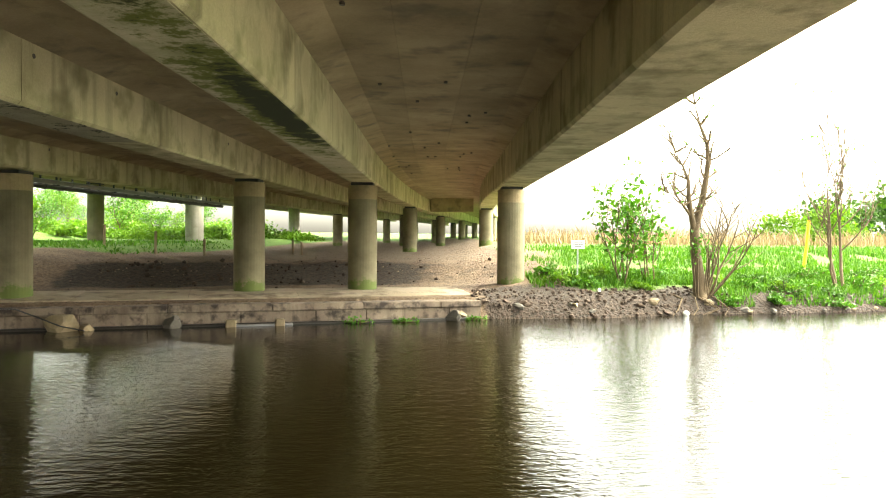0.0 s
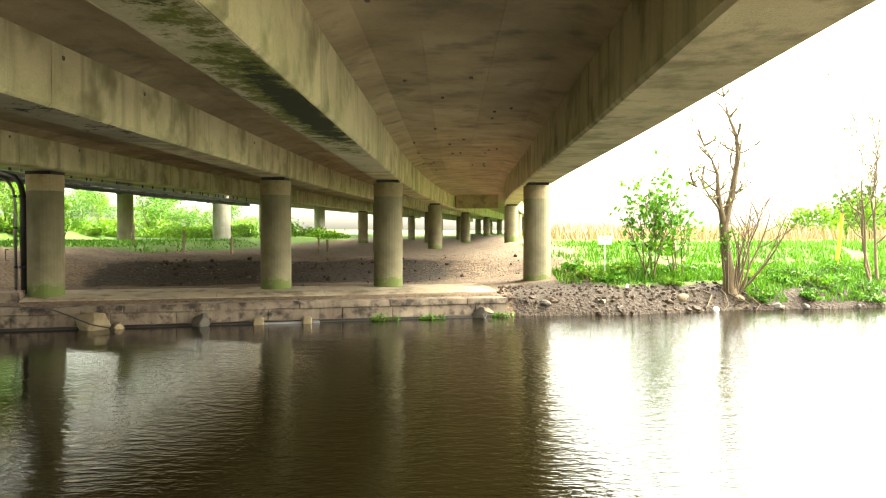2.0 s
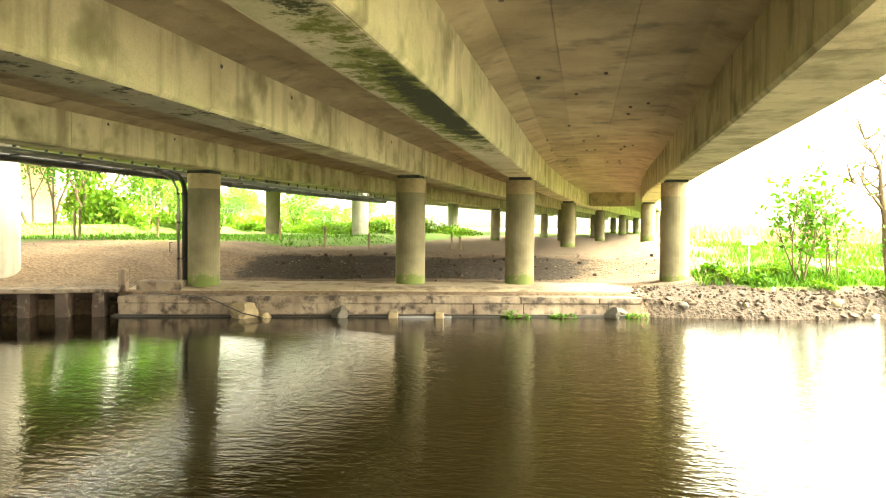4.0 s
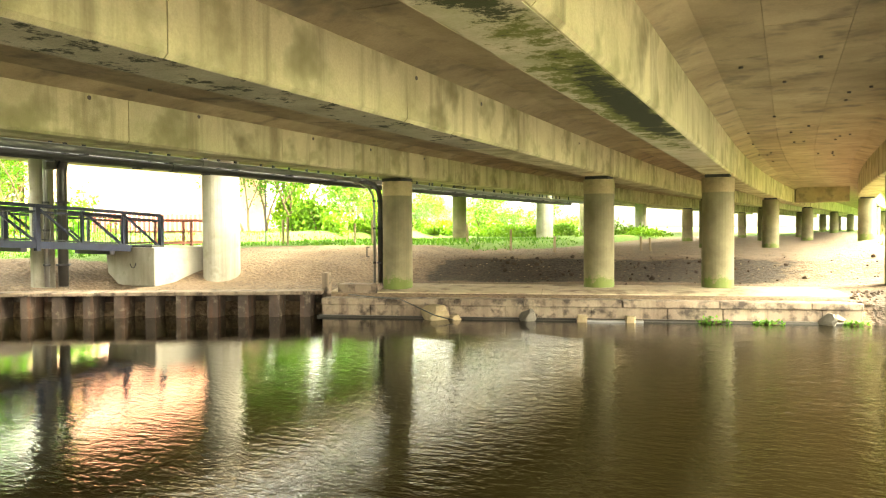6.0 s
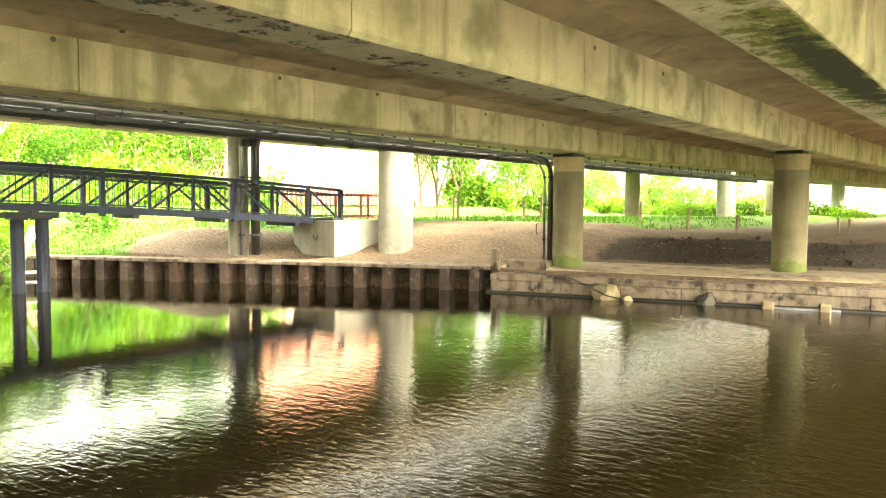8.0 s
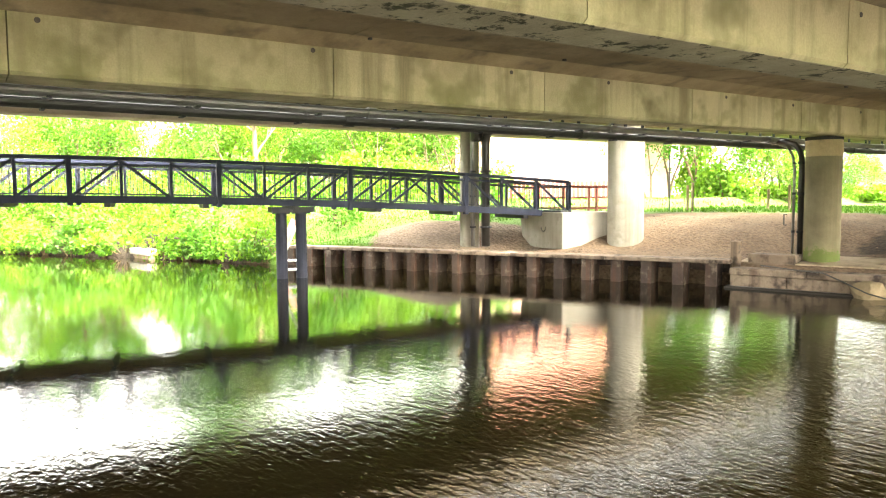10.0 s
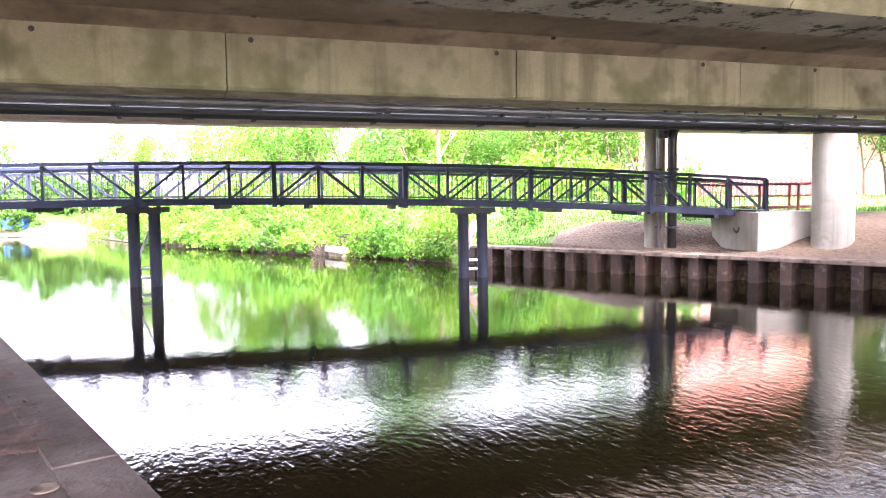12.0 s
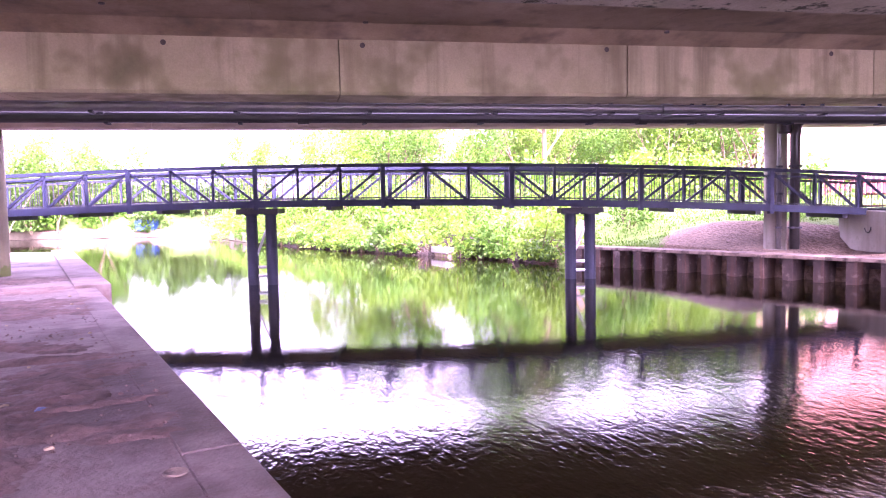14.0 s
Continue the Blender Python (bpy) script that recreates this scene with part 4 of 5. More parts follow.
def bare_tree(x, y, z):
    """The forked tree on the bank: a stout foot, one tall crooked stem, a shorter one beside it and thin twigs."""
    rnd = random.Random(5)
    ob = thing("tree", x, y, z, "almost bare forked tree with a stout foot on the bank", "tree")
    stem = [(0.05, 0, -0.3), (0.0, 0, 0.5), (-0.12, 0, 1.3), (-0.16, 0.03, 2.0), (0.08, 0.08, 2.9), (0.2, 0.1, 3.6), (0.25, 0.05, 4.2), (0.18, 0, 4.7), (-0.04, 0.05, 5.3), (-0.2, 0.1, 5.95)]
    side = [(-0.15, 0.03, 1.95), (-0.32, -0.1, 2.5), (-0.42, -0.15, 3.0), (-0.46, -0.2, 3.55), (-0.66, -0.22, 4.0), (-0.9, -0.25, 4.4)]
    part("trunk", tube(bmesh.new(), stem, [0.24, 0.18, 0.155, 0.145, 0.10, 0.088, 0.075, 0.062, 0.042, 0.014], 12, caps=False), BARK, ob, smooth=True)
    part("limb", tube(bmesh.new(), side, [0.11, 0.085, 0.07, 0.05, 0.03, 0.01], 9, caps=False), BARK, ob, smooth=True)
    low = [(-0.3, -0.1, 2.4), (-0.6, -0.2, 2.75), (-0.85, -0.2, 3.1), (-1.1, -0.25, 3.15)]
    part("limb", tube(bmesh.new(), low, [0.05, 0.04, 0.025, 0.008], 7, caps=False), BARK, ob, smooth=True)
    limbs, tips = [], []
    for pts, n in ((stem[4:], 3), (side[1:], 3), (low[1:], 3)):
        for p in pts:
            for _ in range(n):
                out = Vector((rnd.uniform(-1, 1), rnd.uniform(-0.6, 0.6), rnd.uniform(0.1, 1.0)))
                grow(rnd, Vector(p), out, rnd.uniform(0.35, 1.1), 0.032, 1, limbs, tips, 0.35, 0.12, (0, 1))
    for pts, radii, dp in limbs:
        part("twig", tube(bmesh.new(), pts, radii, 5, caps=False), BARK, ob, smooth=True)
    for k in range(7):
        a, h = rnd.uniform(0, 6.28), rnd.uniform(0.9, 2.0)
        q = Vector((math.cos(a), math.sin(a), 0))
        part("sucker", tube(bmesh.new(), [q * 0.18 + Vector((0, 0, -0.2)), q * 0.28 + Vector((0, 0, h * 0.5)), q * rnd.uniform(0.25, 0.5) + Vector((0, 0, h))], [0.03, 0.022, 0.008], 6, caps=False), BARK, ob, smooth=True)
    rn = np.random.RandomState(6)
    c = np.array([list(tips[rn.randint(len(tips))]) for _ in range(90)]) + rn.normal(size=(90, 3)) * 0.05
    low_leaf = rn.normal(size=(160, 3)) * np.array((0.22, 0.2, 0.25)) + np.array((-0.12, -0.1, 1.55))
    mesh_part("crown", leaf_mesh(np.concatenate([c, low_leaf]), 0.055, rn), LEAF, ob)


# right bank: shrub, bare trees, sign, pole
tree(6.3, 22.9, gz(6.3, 22.9), 2.8, 21, "leafy young shrub with thin stems on the bank", LEAF, 620, 0.10, 0.16, stems=7, depth=1, r=0.028, lift=0.12, crook=0.3, name="shrub", category="shrub")
tree(7.2, 23.2, gz(7.2, 23.2), 2.5, 22, "thin leafy shrub on the grassy bank", LEAF, 380, 0.09, 0.16, stems=5, depth=1, r=0.025, lift=0.15, name="shrub", category="shrub")
bare_tree(8.5, 22.35, gz(8.5, 22.35))
tree(8.75, 22.4, gz(8.75, 22.4), 3.2, 36, "bare brushwood growing out of the tree's foot", None, stems=8, depth=1, r=0.035, lean=(0.35, 0.0), lift=0.06, name="brushwood", category="shrub")
tree(13.9, 23.9, gz(13.9, 23.9), 4.2, 41, "bare young tree with spreading twigs", LEAF, 160, 0.06, 0.2, stems=3, depth=3, r=0.06, lift=0.2, kids=(1, 2))
ob = thing("sign", 4.75, 22.7, gz(4.75, 22.7), "small white notice board on a thin grey post", "sign")
part("post", tube(bmesh.new(), [(0, 0, -0.2), (0, 0, 1.2)], 0.025, 10), GALV, ob)
pl = part("plate", box(bmesh.new(), -0.21, 0.21, -0.035, -0.02, 0.98, 1.25, 0.006), SIGN_WHITE, ob)
for k, w in enumerate((0.14, 0.16, 0.11)):
    part("text_bar", box(bmesh.new(), -w, w, -0.040, -0.034, 1.18 - k * 0.065, 1.205 - k * 0.065), STEEL_DARK, pl)
ob = thing("marker_pole", 13.8, 26.2, gz(13.8, 26.2), "leaning yellow marker pole in the grass", "pole")
part("pole", tube(bmesh.new(), [(0, 0, -0.2), (0.12, 0, 0.8), (0.2, 0, 1.85)], 0.06, 10), YELLOW, ob)

# rubble and roots at the foot of the right bank
rq = random.Random(8)
for k in range(26):
    x = rq.uniform(1.3, 16)
    dd = rq.uniform(0.0, 0.5) if x < 9.5 else rq.uniform(-0.05, 0.2)
    s = rq.uniform(0.06, 0.16)
    pick = rq.random()
    single_rock("bank_stone", (x, far_y(x) + dd, land(x, max(dd, 0)) + s * 0.1), (s * 1.3, s, s * 0.8), 100 + k, STONE if pick < 0.2 else STONE_DARK if pick < 0.5 else EARTH_LUMP, "weathered stone in the eroded bank", "stone")["group"] = "bank stones"
for k in range(5):
    x = 7.9 + rq.uniform(-0.6, 1.0)
    y = far_y(x)
    ob = thing("root", x, y + 0.5, land(x, 0.5), "bare tree root over the eroded bank", "root", "tree roots")
    part("root", tube(bmesh.new(), [(0, 0.3, 0.1), (rq.uniform(-0.2, 0.2), -0.1, 0.0), (rq.uniform(-0.4, 0.4), -0.45, -0.3), (rq.uniform(-0.5, 0.5), -0.7, -0.6)], [0.03, 0.026, 0.018, 0.01], 6), BARK, ob)


def blades(name, label, n, sample, hgt, mat, seed, wide=0.012):
    """Grass or reeds as many single blades, joined."""
    rn = np.random.RandomState(seed)
    v, f = [], []
    for k in range(n):
        p = sample(rn)
        if p is None:
            continue
        x, y, s = p
        z = gz(x, y) - 0.02
        h = hgt * s * rn.uniform(0.5, 1.2)
        a = rn.uniform(0, 6.28)
        dx, dy = math.cos(a) * wide * (0.6 + s), math.sin(a) * wide * (0.6 + s)
        lx, ly = rn.normal() * 0.3 * h, rn.normal() * 0.3 * h
        i = len(v)
        v += [(x - dx, y - dy, z), (x + dx, y + dy, z), (x + lx * 0.4 + dx * 0.7, y + ly * 0.4 + dy * 0.7, z + h * 0.6), (x + lx * 0.4 - dx * 0.7, y + ly * 0.4 - dy * 0.7, z + h * 0.6), (x + lx, y + ly, z + h)]
        f += [(i, i + 1, i + 2, i + 3), (i + 3, i + 2, i + 4)]
    me = bpy.data.meshes.new(name)
    me.from_pydata(v, [], f)
    me.materials.append(mat)
    tagged(new(name, me), label, "grass", kind="stuff")


def right_bank(rn):
    x = rn.uniform(3.2, 30)
    d = abs(rn.normal()) * 6 + 0.2
    if x < 9 and d < 1.7:
        d += 1.4
    if noise.noise(Vector((x * 0.6, d * 0.6, 1))) < -0.25 or (x < 4.6 + 0.05 * d and rn.rand() < 0.6):
        return None
    return x, far_y(x) + d, 0.6 + 0.6 * rn.rand()


def left_bank(rn):
    x = rn.uniform(-40, -21.5)
    d = rn.uniform(0.5, 13)
    if grassy(x, d) < rn.uniform(0.3, 0.9):
        return None
    return x, far_y(x) + d, 0.5 + 0.5 * rn.rand()


def back_grass(rn):
    x = rn.uniform(-40, 6)
    d = rn.uniform(11.5, 30)
    if x > -12:
        return None
    if grassy(x, d) < rn.uniform(0.5, 0.9):
        return None
    return x, far_y(x) + d, 0.6 + 0.6 * rn.rand()


blades("bank_grass", "fresh green grass on the sloping bank", 46000, right_bank, 0.24, GRASS, 1, 0.014)
blades("bank_grass", "fresh green grass beside the sheet piling", 30000, left_bank, 0.13, GRASS, 2, 0.014)
blades("meadow_grass", "green meadow grass beyond the bridges", 15000, back_grass, 0.17, GRASS, 3, 0.02)
blades("reeds", "pale dry reeds along the far meadow", 7000, lambda rn: (rn.uniform(6, 75), 50 + rn.normal() * 2.5 + 0.2 * rn.uniform(0, 60), 0.7 + 0.5 * rn.rand()), 1.1, REED, 4, 0.03)


def bush_blob(name, x, y, z, size, n, leaf, seed, label, ls=0.1, group="bushes"):
    """A bush of stems and many leaves in uneven clumps, open at the edge."""
    rn = np.random.RandomState(seed)
    ob = thing(name, x, y, z, label, "bush", group)
    k = 16
    cl = rn.normal(size=(k, 3)) * 0.45
    cl[:, 2] = np.abs(cl[:, 2]) * 1.2 + 0.12
    cl = cl * np.array(size)
    c = cl[rn.randint(0, k, n)] + rn.normal(size=(n, 3)) * np.array(size) * 0.17
    c[:, 2] = np.maximum(c[:, 2], 0.0)
    b = bmesh.new()
    for p in cl:
        tube(b, [(p[0] * 0.1, p[1] * 0.1, -0.2), (p[0] * 0.5, p[1] * 0.5, p[2] * 0.55), tuple(p)], [0.035, 0.02, 0.008], 5, caps=False)
    part("stemwork", b, BARK, ob)
    mesh_part("crown", leaf_mesh(c, ls, rn), leaf, ob)
    return ob


# low plants on the right bank and at the waterline
for k, (x, dd, s) in enumerate(((4.2, 2.2, 0.5), (4.9, 2.0, 0.4), (5.4, 2.6, 0.5), (3.8, 3.0, 0.45), (6.7, 1.5, 0.3), (10.5, 1.3, 0.5), (11.6, 1.0, 0.5), (12.6, 1.4, 0.55), (9.6, 1.6, 0.45), (14.9, 1.2, 0.6), (15.8, 1.5, 0.6), (7.9, 2.6, 0.5))):
    bush_blob("bank_plant", x, far_y(x) + dd, gz(x, far_y(x) + dd) - 0.03, (s, s * 0.8, s * 0.55), 420, LEAF if k % 2 else LEAF_PALE, 60 + k, "low leafy weeds on the bank", 0.06, "bank weeds")
for k, x in enumerate((-1.9, -0.6, 1.3)):
    bush_blob("water_plant", x, far_y(x) - 0.25, WATER_Z, (0.4, 0.14, 0.1), 130, LEAF, 80 + k, "green water weeds at the quay's foot", 0.04, "water weeds")
rq = random.Random(52)
for k in range(26):
    x = rq.uniform(9.4, 18.5)
    dd = rq.uniform(0.15, 2.6)
    q = rq.uniform(0.28, 0.5)
    bush_blob("bank_plant", x, far_y(x) + dd, gz(x, far_y(x) + dd) - 0.05, (q * 1.2, q, q * 0.6), 380, LEAF if k % 3 else LEAF_DARK, 860 + k, "low leafy weeds hanging over the bank", 0.05, "bank weeds")
# far bushes and woods to the right
bush_blob("willow_bush", 30, 58, 0.6, (4.0, 3.0, 2.6), 5000, LEAF_PALE, 90, "round pale green willow bush in the meadow", 0.16)
for k in range(9):
    bush_blob("far_wood", 52 + k * 6.5, 92 - k * 3.0, 0.5, (5.0, 4.0, 5.2 + (k * 37 % 10) * 0.25), 2600, LEAF_DARK, 120 + k, "dark distant wood edge", 0.34, "far wood")

# woods behind the footbridge
protos = []
for k in range(4):
    protos.append(tree(-46 - 5 * k, 14 + 3 * k, 1.2, 8.5 + k * 0.8, 200 + k, "tall tree in fresh spring leaf", LEAF_PALE if k % 2 else LEAF, 3600, 0.15, 0.55, stems=2, depth=2, r=0.15, group="woods", kids=(1, 2)))
rq = random.Random(14)
for k in range(64):
    yaw = radians(rq.uniform(54, 93))
    dist = rq.uniform(44, 74)
    x, y = -math.sin(yaw) * dist, math.cos(yaw) * dist
    if y < far_y(x) + 4 or abs(math.degrees(yaw) - 47) < 8 and dist < 60:
        continue
    s = rq.uniform(0.42, 0.68)
    copy_thing(protos[k % 4], pose(x, y, gz(x, y) - 0.1, 0, 0, rq.uniform(0, 360)) @ Matrix.Diagonal((s, s, s, 1)))
for k in range(34):
    x = -26.3 - k * 1.0 + rq.uniform(-0.4, 0.4)
    dd = rq.uniform(0.2, 0.9) if k % 2 else rq.uniform(2.0, 4.5)
    s = rq.uniform(0.8, 1.2)
    bush_blob("bank_bush", x, far_y(x) + dd, gz(x, far_y(x) + dd) - 0.1, (1.5 * s, 1.3 * s, (1.05 if k % 2 else 1.6) * s), 1500, LEAF_PALE if k % 3 else LEAF, 300 + k, "dense fresh green bush over the water", 0.085, "bank bushes")
for k in range(30):
    x = -26.6 - k * 0.95 + rq.uniform(-0.3, 0.3)
    if -32.6 < x < -30.9:
        continue
    q = rq.uniform(0.6, 1.0)
    bush_blob("overhang_bush", x, far_y(x) + rq.uniform(-0.15, 0.35), WATER_Z + 0.12, (1.1 * q, 0.7 * q, 0.75 * q), 900, LEAF if k % 3 else LEAF_DARK, 1300 + k, "green bush hanging low over the water", 0.075, "bank bushes")
for x, y, h, sd in ((-58, 4, 9.5, 71), (-54, 9.0, 10, 72), (-40, 14, 8, 73)):
    tree(x, y, gz(x, y), h, sd, "tall leafless tree with pale bark", None, depth=2, r=0.22, group="bare trees", kids=(1, 2), lift=0.25)
tree(-46, 31, gz(-46, 31), 7.5, 75, "copper-leaved tree beside the path", LEAF_RED, 2200, 0.14, 0.6, stems=2, depth=2, r=0.14)
for x, y, sx, sz, n in ((-27.5, 39, 2.4, 2.4, 3200), (-25.0, 43, 2.0, 1.8, 2600), (-34.5, 46, 2.2, 3.4, 2800), (-20, 62, 3.0, 1.0, 2000), (-13, 70, 3.4, 1.1, 2000), (-27, 66, 3.6, 1.5, 2200), (-23, 80, 5, 1.6, 2200)):
    bush_blob("meadow_bush", x, y, gz(x, y) - 0.1, (sx, sx * 0.8, sz), n, LEAF_PALE, int(500 + x), "light green bush behind the bridges", 0.15, "meadow bushes")

for x, y, s in ((-30.5, 40.0, 0.85), (-27.3, 41.5, 0.42), (-33.0, 43.5, 0.9), (-26.0, 45.5, 0.40)):
    copy_thing(protos[int(-x) % 4], pose(x, y, gz(x, y) - 0.1, 0, 0, x * 50) @ Matrix.Diagonal((s, s, s, 1)))
for k in range(22):
    yaw = radians(54 + k * 1.9)
    dist = 40 + (k * 7 % 5) * 2.5
    x, y = -math.sin(yaw) * dist, math.cos(yaw) * dist
    if y > far_y(x) + 2.5:
        bush_blob("undergrowth", x, y, gz(x, y) - 0.1, (2.2, 2.0, 1.7), 1900, LEAF_PALE if k % 2 else LEAF, 700 + k, "tall leafy undergrowth below the trees", 0.12, "undergrowth")
for k in range(12):
    yaw, dist = radians(99.5 + k * 1.05), 67 + (k * 3 % 5)
    x, y = -math.sin(yaw) * dist, math.cos(yaw) * dist
    bush_blob("far_bush", x - 1.5, y, 0.2, (2.4, 2.2, 3.2 + 0.5 * (k % 3)), 2600, LEAF if k % 2 else LEAF_DARK, 740 + k, "green bushes beyond the canal's bend", 0.16, "far bushes")

for k in range(11):
    yaw, dist = radians(92.5 + k * 0.8), 65 + (k * 3 % 5)
    x, y = -math.sin(yaw) * dist, math.cos(yaw) * dist
    bush_blob("far_bush", x, y, gz(x, y) - 0.1, (1.5, 1.5, 1.5 + 0.5 * (k % 3)), 1500, LEAF_DARK if k % 3 else LEAF, 770 + k, "green bushes beyond the canal's bend", 0.15, "far bushes")
for k in range(5):
    yaw, dist = radians(103.5 + k * 1.5), 66 + (k * 3 % 4)
    x, y = -math.sin(yaw) * dist, math.cos(yaw) * dist
    copy_thing(protos[k % 4], pose(x, y, gz(x, y) - 0.1, 0, 0, k * 77) @ Matrix.Diagonal((0.62, 0.62, 0.62, 1)))

# pale tree line across the meadow behind the piers
rq = random.Random(61)
for k in range(15):
    yaw, dist = radians(17.5 + k * 1.25 + rq.uniform(-0.4, 0.4)), rq.uniform(62, 84)
    x, y = -math.sin(yaw) * dist, math.cos(yaw) * dist
    q = rq.uniform(0.22, 0.34) if k % 4 else rq.uniform(0.42, 0.5)
    copy_thing(protos[k % 4], pose(x, y, gz(x, y) - 0.3, 0, 0, rq.uniform(0, 360)) @ Matrix.Diagonal((q * 1.3, q * 1.3, q, 1)))
for k in range(16):
    yaw, dist = radians(18.5 + k * 1.2), 58 + (k * 5 % 7)
    x, y = -math.sin(yaw) * dist, math.cos(yaw) * dist
    bush_blob("hedge_bush", x, y, gz(x, y) - 0.1, (2.4, 1.6, 0.55 + 0.2 * (k % 3)), 900, LEAF_PALE, 900 + k, "light green hedge bush behind the bridges", 0.15, "hedge")
for yaw, dist, q in ((28.4, 52, 0.36), (30.0, 49, 0.42), (31.6, 51, 0.45), (33.2, 48, 0.5), (37.6, 50, 0.9), (39.2, 52, 0.85), (40.6, 50, 0.7)):
    x, y = -math.sin(radians(yaw)) * dist, math.cos(radians(yaw)) * dist
    copy_thing(protos[int(dist) % 4], pose(x, y, gz(x, y) - 0.4, 0, 0, yaw * 31) @ Matrix.Diagonal((q, q, q * 0.85, 1)))

# fence posts along the crest of the mound
rq = random.Random(17)
for x, y, h in ((-21.2, 27.0, 1.15), (-20.8, 26.8, 1.3), (-18.6, 29.0, 0.95), (-17.9, 29.5, 1.1), (-13.6, 30.8, 0.9), (-11.9, 32.0, 1.0), (-10.2, 33.4, 0.75), (-6.6, 36.0, 0.7), (-6.2, 36.2, 0.65), (-22.6, 27.5, 2.6)):
    thin = h > 2
    ob = thing("fence_post", x, y, gz(x, y), "slender steel pole on the crest" if thin else "weathered wooden fence post", "post", "" if thin else "fence posts")
    part("post", tube(bmesh.new(), [(0, 0, -0.2), (rq.uniform(-0.04, 0.04), 0, h)], 0.03 if thin else 0.06, 8), STEEL_DARK if thin else WOOD_OLD, ob)


# houses behind the path
def house(x, y, z, w, dep, eave, ridge, rz, wall, roof, label, rows=2, cols=5):
    ob = thing("house", x, y, z, label, "house", rz=rz)
    b = box(bmesh.new(), -w / 2, w / 2, 0, dep, -0.5, eave)
    part("wall", b, wall, ob)
    b = bmesh.new()
    o = 0.4
    sec = [(-o, eave - 0.25), (dep / 2, ridge), (dep + o, eave - 0.25), (dep + o, eave - 0.05), (dep / 2, ridge + 0.2), (-o, eave - 0.05)]
    r = [[b.verts.new((sx, py, pz)) for py, pz in sec] for sx in (-w / 2 - o, w / 2 + o)]
    for i in range(6):
        b.faces.new((r[0][i], r[0][(i + 1) % 6], r[1][(i + 1) % 6], r[1][i]))
    b.faces.new(r[0][::-1])
    b.faces.new(r[1])
    rf = part("roof", b, roof, ob)
    part("chimney", box(bmesh.new(), w * 0.2, w * 0.2 + 0.7, dep / 2 - 0.3, dep / 2 + 0.4, ridge - 0.6, ridge + 0.9), BRICK, rf)
    b = bmesh.new()
    for sx in (-w / 2 + 0.002, w / 2 - 0.002):
        b.faces.new([b.verts.new(p) for p in ((sx, 0, eave), (sx, dep, eave), (sx, dep / 2, ridge - 0.02))])
    part("gable", b, wall, ob)
    for i in range(rows):
        for j in range(cols):
            cx, cz = -w / 2 + w * (j + 0.5) / cols, 0.9 + i * 2.8
            wi = part("window", box(bmesh.new(), cx - 0.62, cx + 0.62, -0.06, 0.02, cz, cz + 1.4, 0.02), SIGN_WHITE, ob)
            part("pane", box(bmesh.new(), cx - 0.5, cx + 0.5, -0.075, -0.055, cz + 0.1, cz + 1.3), WINDOW, wi)
    return ob


house(-38.5, 35.5, 0.8, 15, 9, 6.6, 10.2, 47, BRICK, ROOF, "red brick house with a tiled roof", 0, 0)
house(-40, 54, 0.8, 10, 8, 3.2, 6.6, 36, PLASTER, PLASTER, "pale rendered house behind the path", 0, 0)
ob = thing("garden_fence", -34.0, 28.5, gz(-34.0, 28.5), "red-brown slatted garden fence", "fence", rz=50)
for k in range(40):
    part("slat", box(bmesh.new(), -5.0 + k * 0.25, -5.0 + k * 0.25 + 0.17, -0.02, 0.02, 0.0, 1.15 + 0.02 * (k % 3)), RED_PAINT, ob)
part("rail", box(bmesh.new(), -5.0, 5.0, 0.02, 0.06, 0.8, 0.9), RED_PAINT, ob)

# far bend of the canal
ob = thing("container", -63.4, -12.2, -0.1, "small blue container on the far quay", "container", rz=80)
part("body", box(bmesh.new(), -0.75, 0.75, 0, 1.2, 0, 0.95, 0.04), BLUE_PAINT, ob)
part("lid", box(bmesh.new(), -0.8, 0.8, -0.05, 1.25, 0.95, 1.02, 0.02), STEEL_DARK, ob)
ob = thing("far_quay", 0, 0, 0, "pale concrete quay edge at the canal's bend", "quay wall", kind="structure")
for x0, x1 in zip((-70, -67, -64, -61, -57, -53), (-67, -64, -61, -57, -53, -49)):
    part("quay_length", bar(bmesh.new(), (x0, far_y(x0) - 0.1, -0.35), (x1, far_y(x1) - 0.1, -0.35), 0.4, 0.6), CONC_COL, ob)

# bits on the towpath
single_rock("pebble", (-7.2, -2.9, 0.01), (0.06, 0.05, 0.03), 31, STONE_DARK, "small dark stone on the towpath")
rq = random.Random(23)
for k in range(60):
    x = rq.uniform(-16, -4.2)
    y = near_y(x) - rq.uniform(0.3, 4)
    s = rq.uniform(0.012, 0.04)
    single_rock("pebble", (x, y, 0.0), (s * 1.3, s, s * 0.6), 400 + k, STONE if rq.random() < 0.5 else STONE_DARK, "loose pebble on the dusty towpath", "pebble")["group"] = "pebbles"

# clods of broken soil on the mound
b = bmesh.new()
rq = random.Random(31)
for k in range(420):
    x = rq.uniform(-11, 2.5)
    d = rq.uniform(3.4, 7.4)
    if rq.random() > 0.02 + 0.75 * dark_soil_at(x, far_y(x) + d):
        continue
    s = rq.uniform(0.02, 0.045) + 0.06 * rq.random() ** 5
    tmp = bmesh.new()
    bmesh.ops.create_icosphere(tmp, subdivisions=1, radius=s)
    for v in tmp.verts:
        v.co = v.co * rq.uniform(0.7, 1.2) + Vector((x, far_y(x) + d, land(x, d) + s * 0.2))
    me = bpy.data.meshes.new("t")
    tmp.to_mesh(me)
    tmp.free()
    b.from_mesh(me)
    bpy.data.meshes.remove(me)
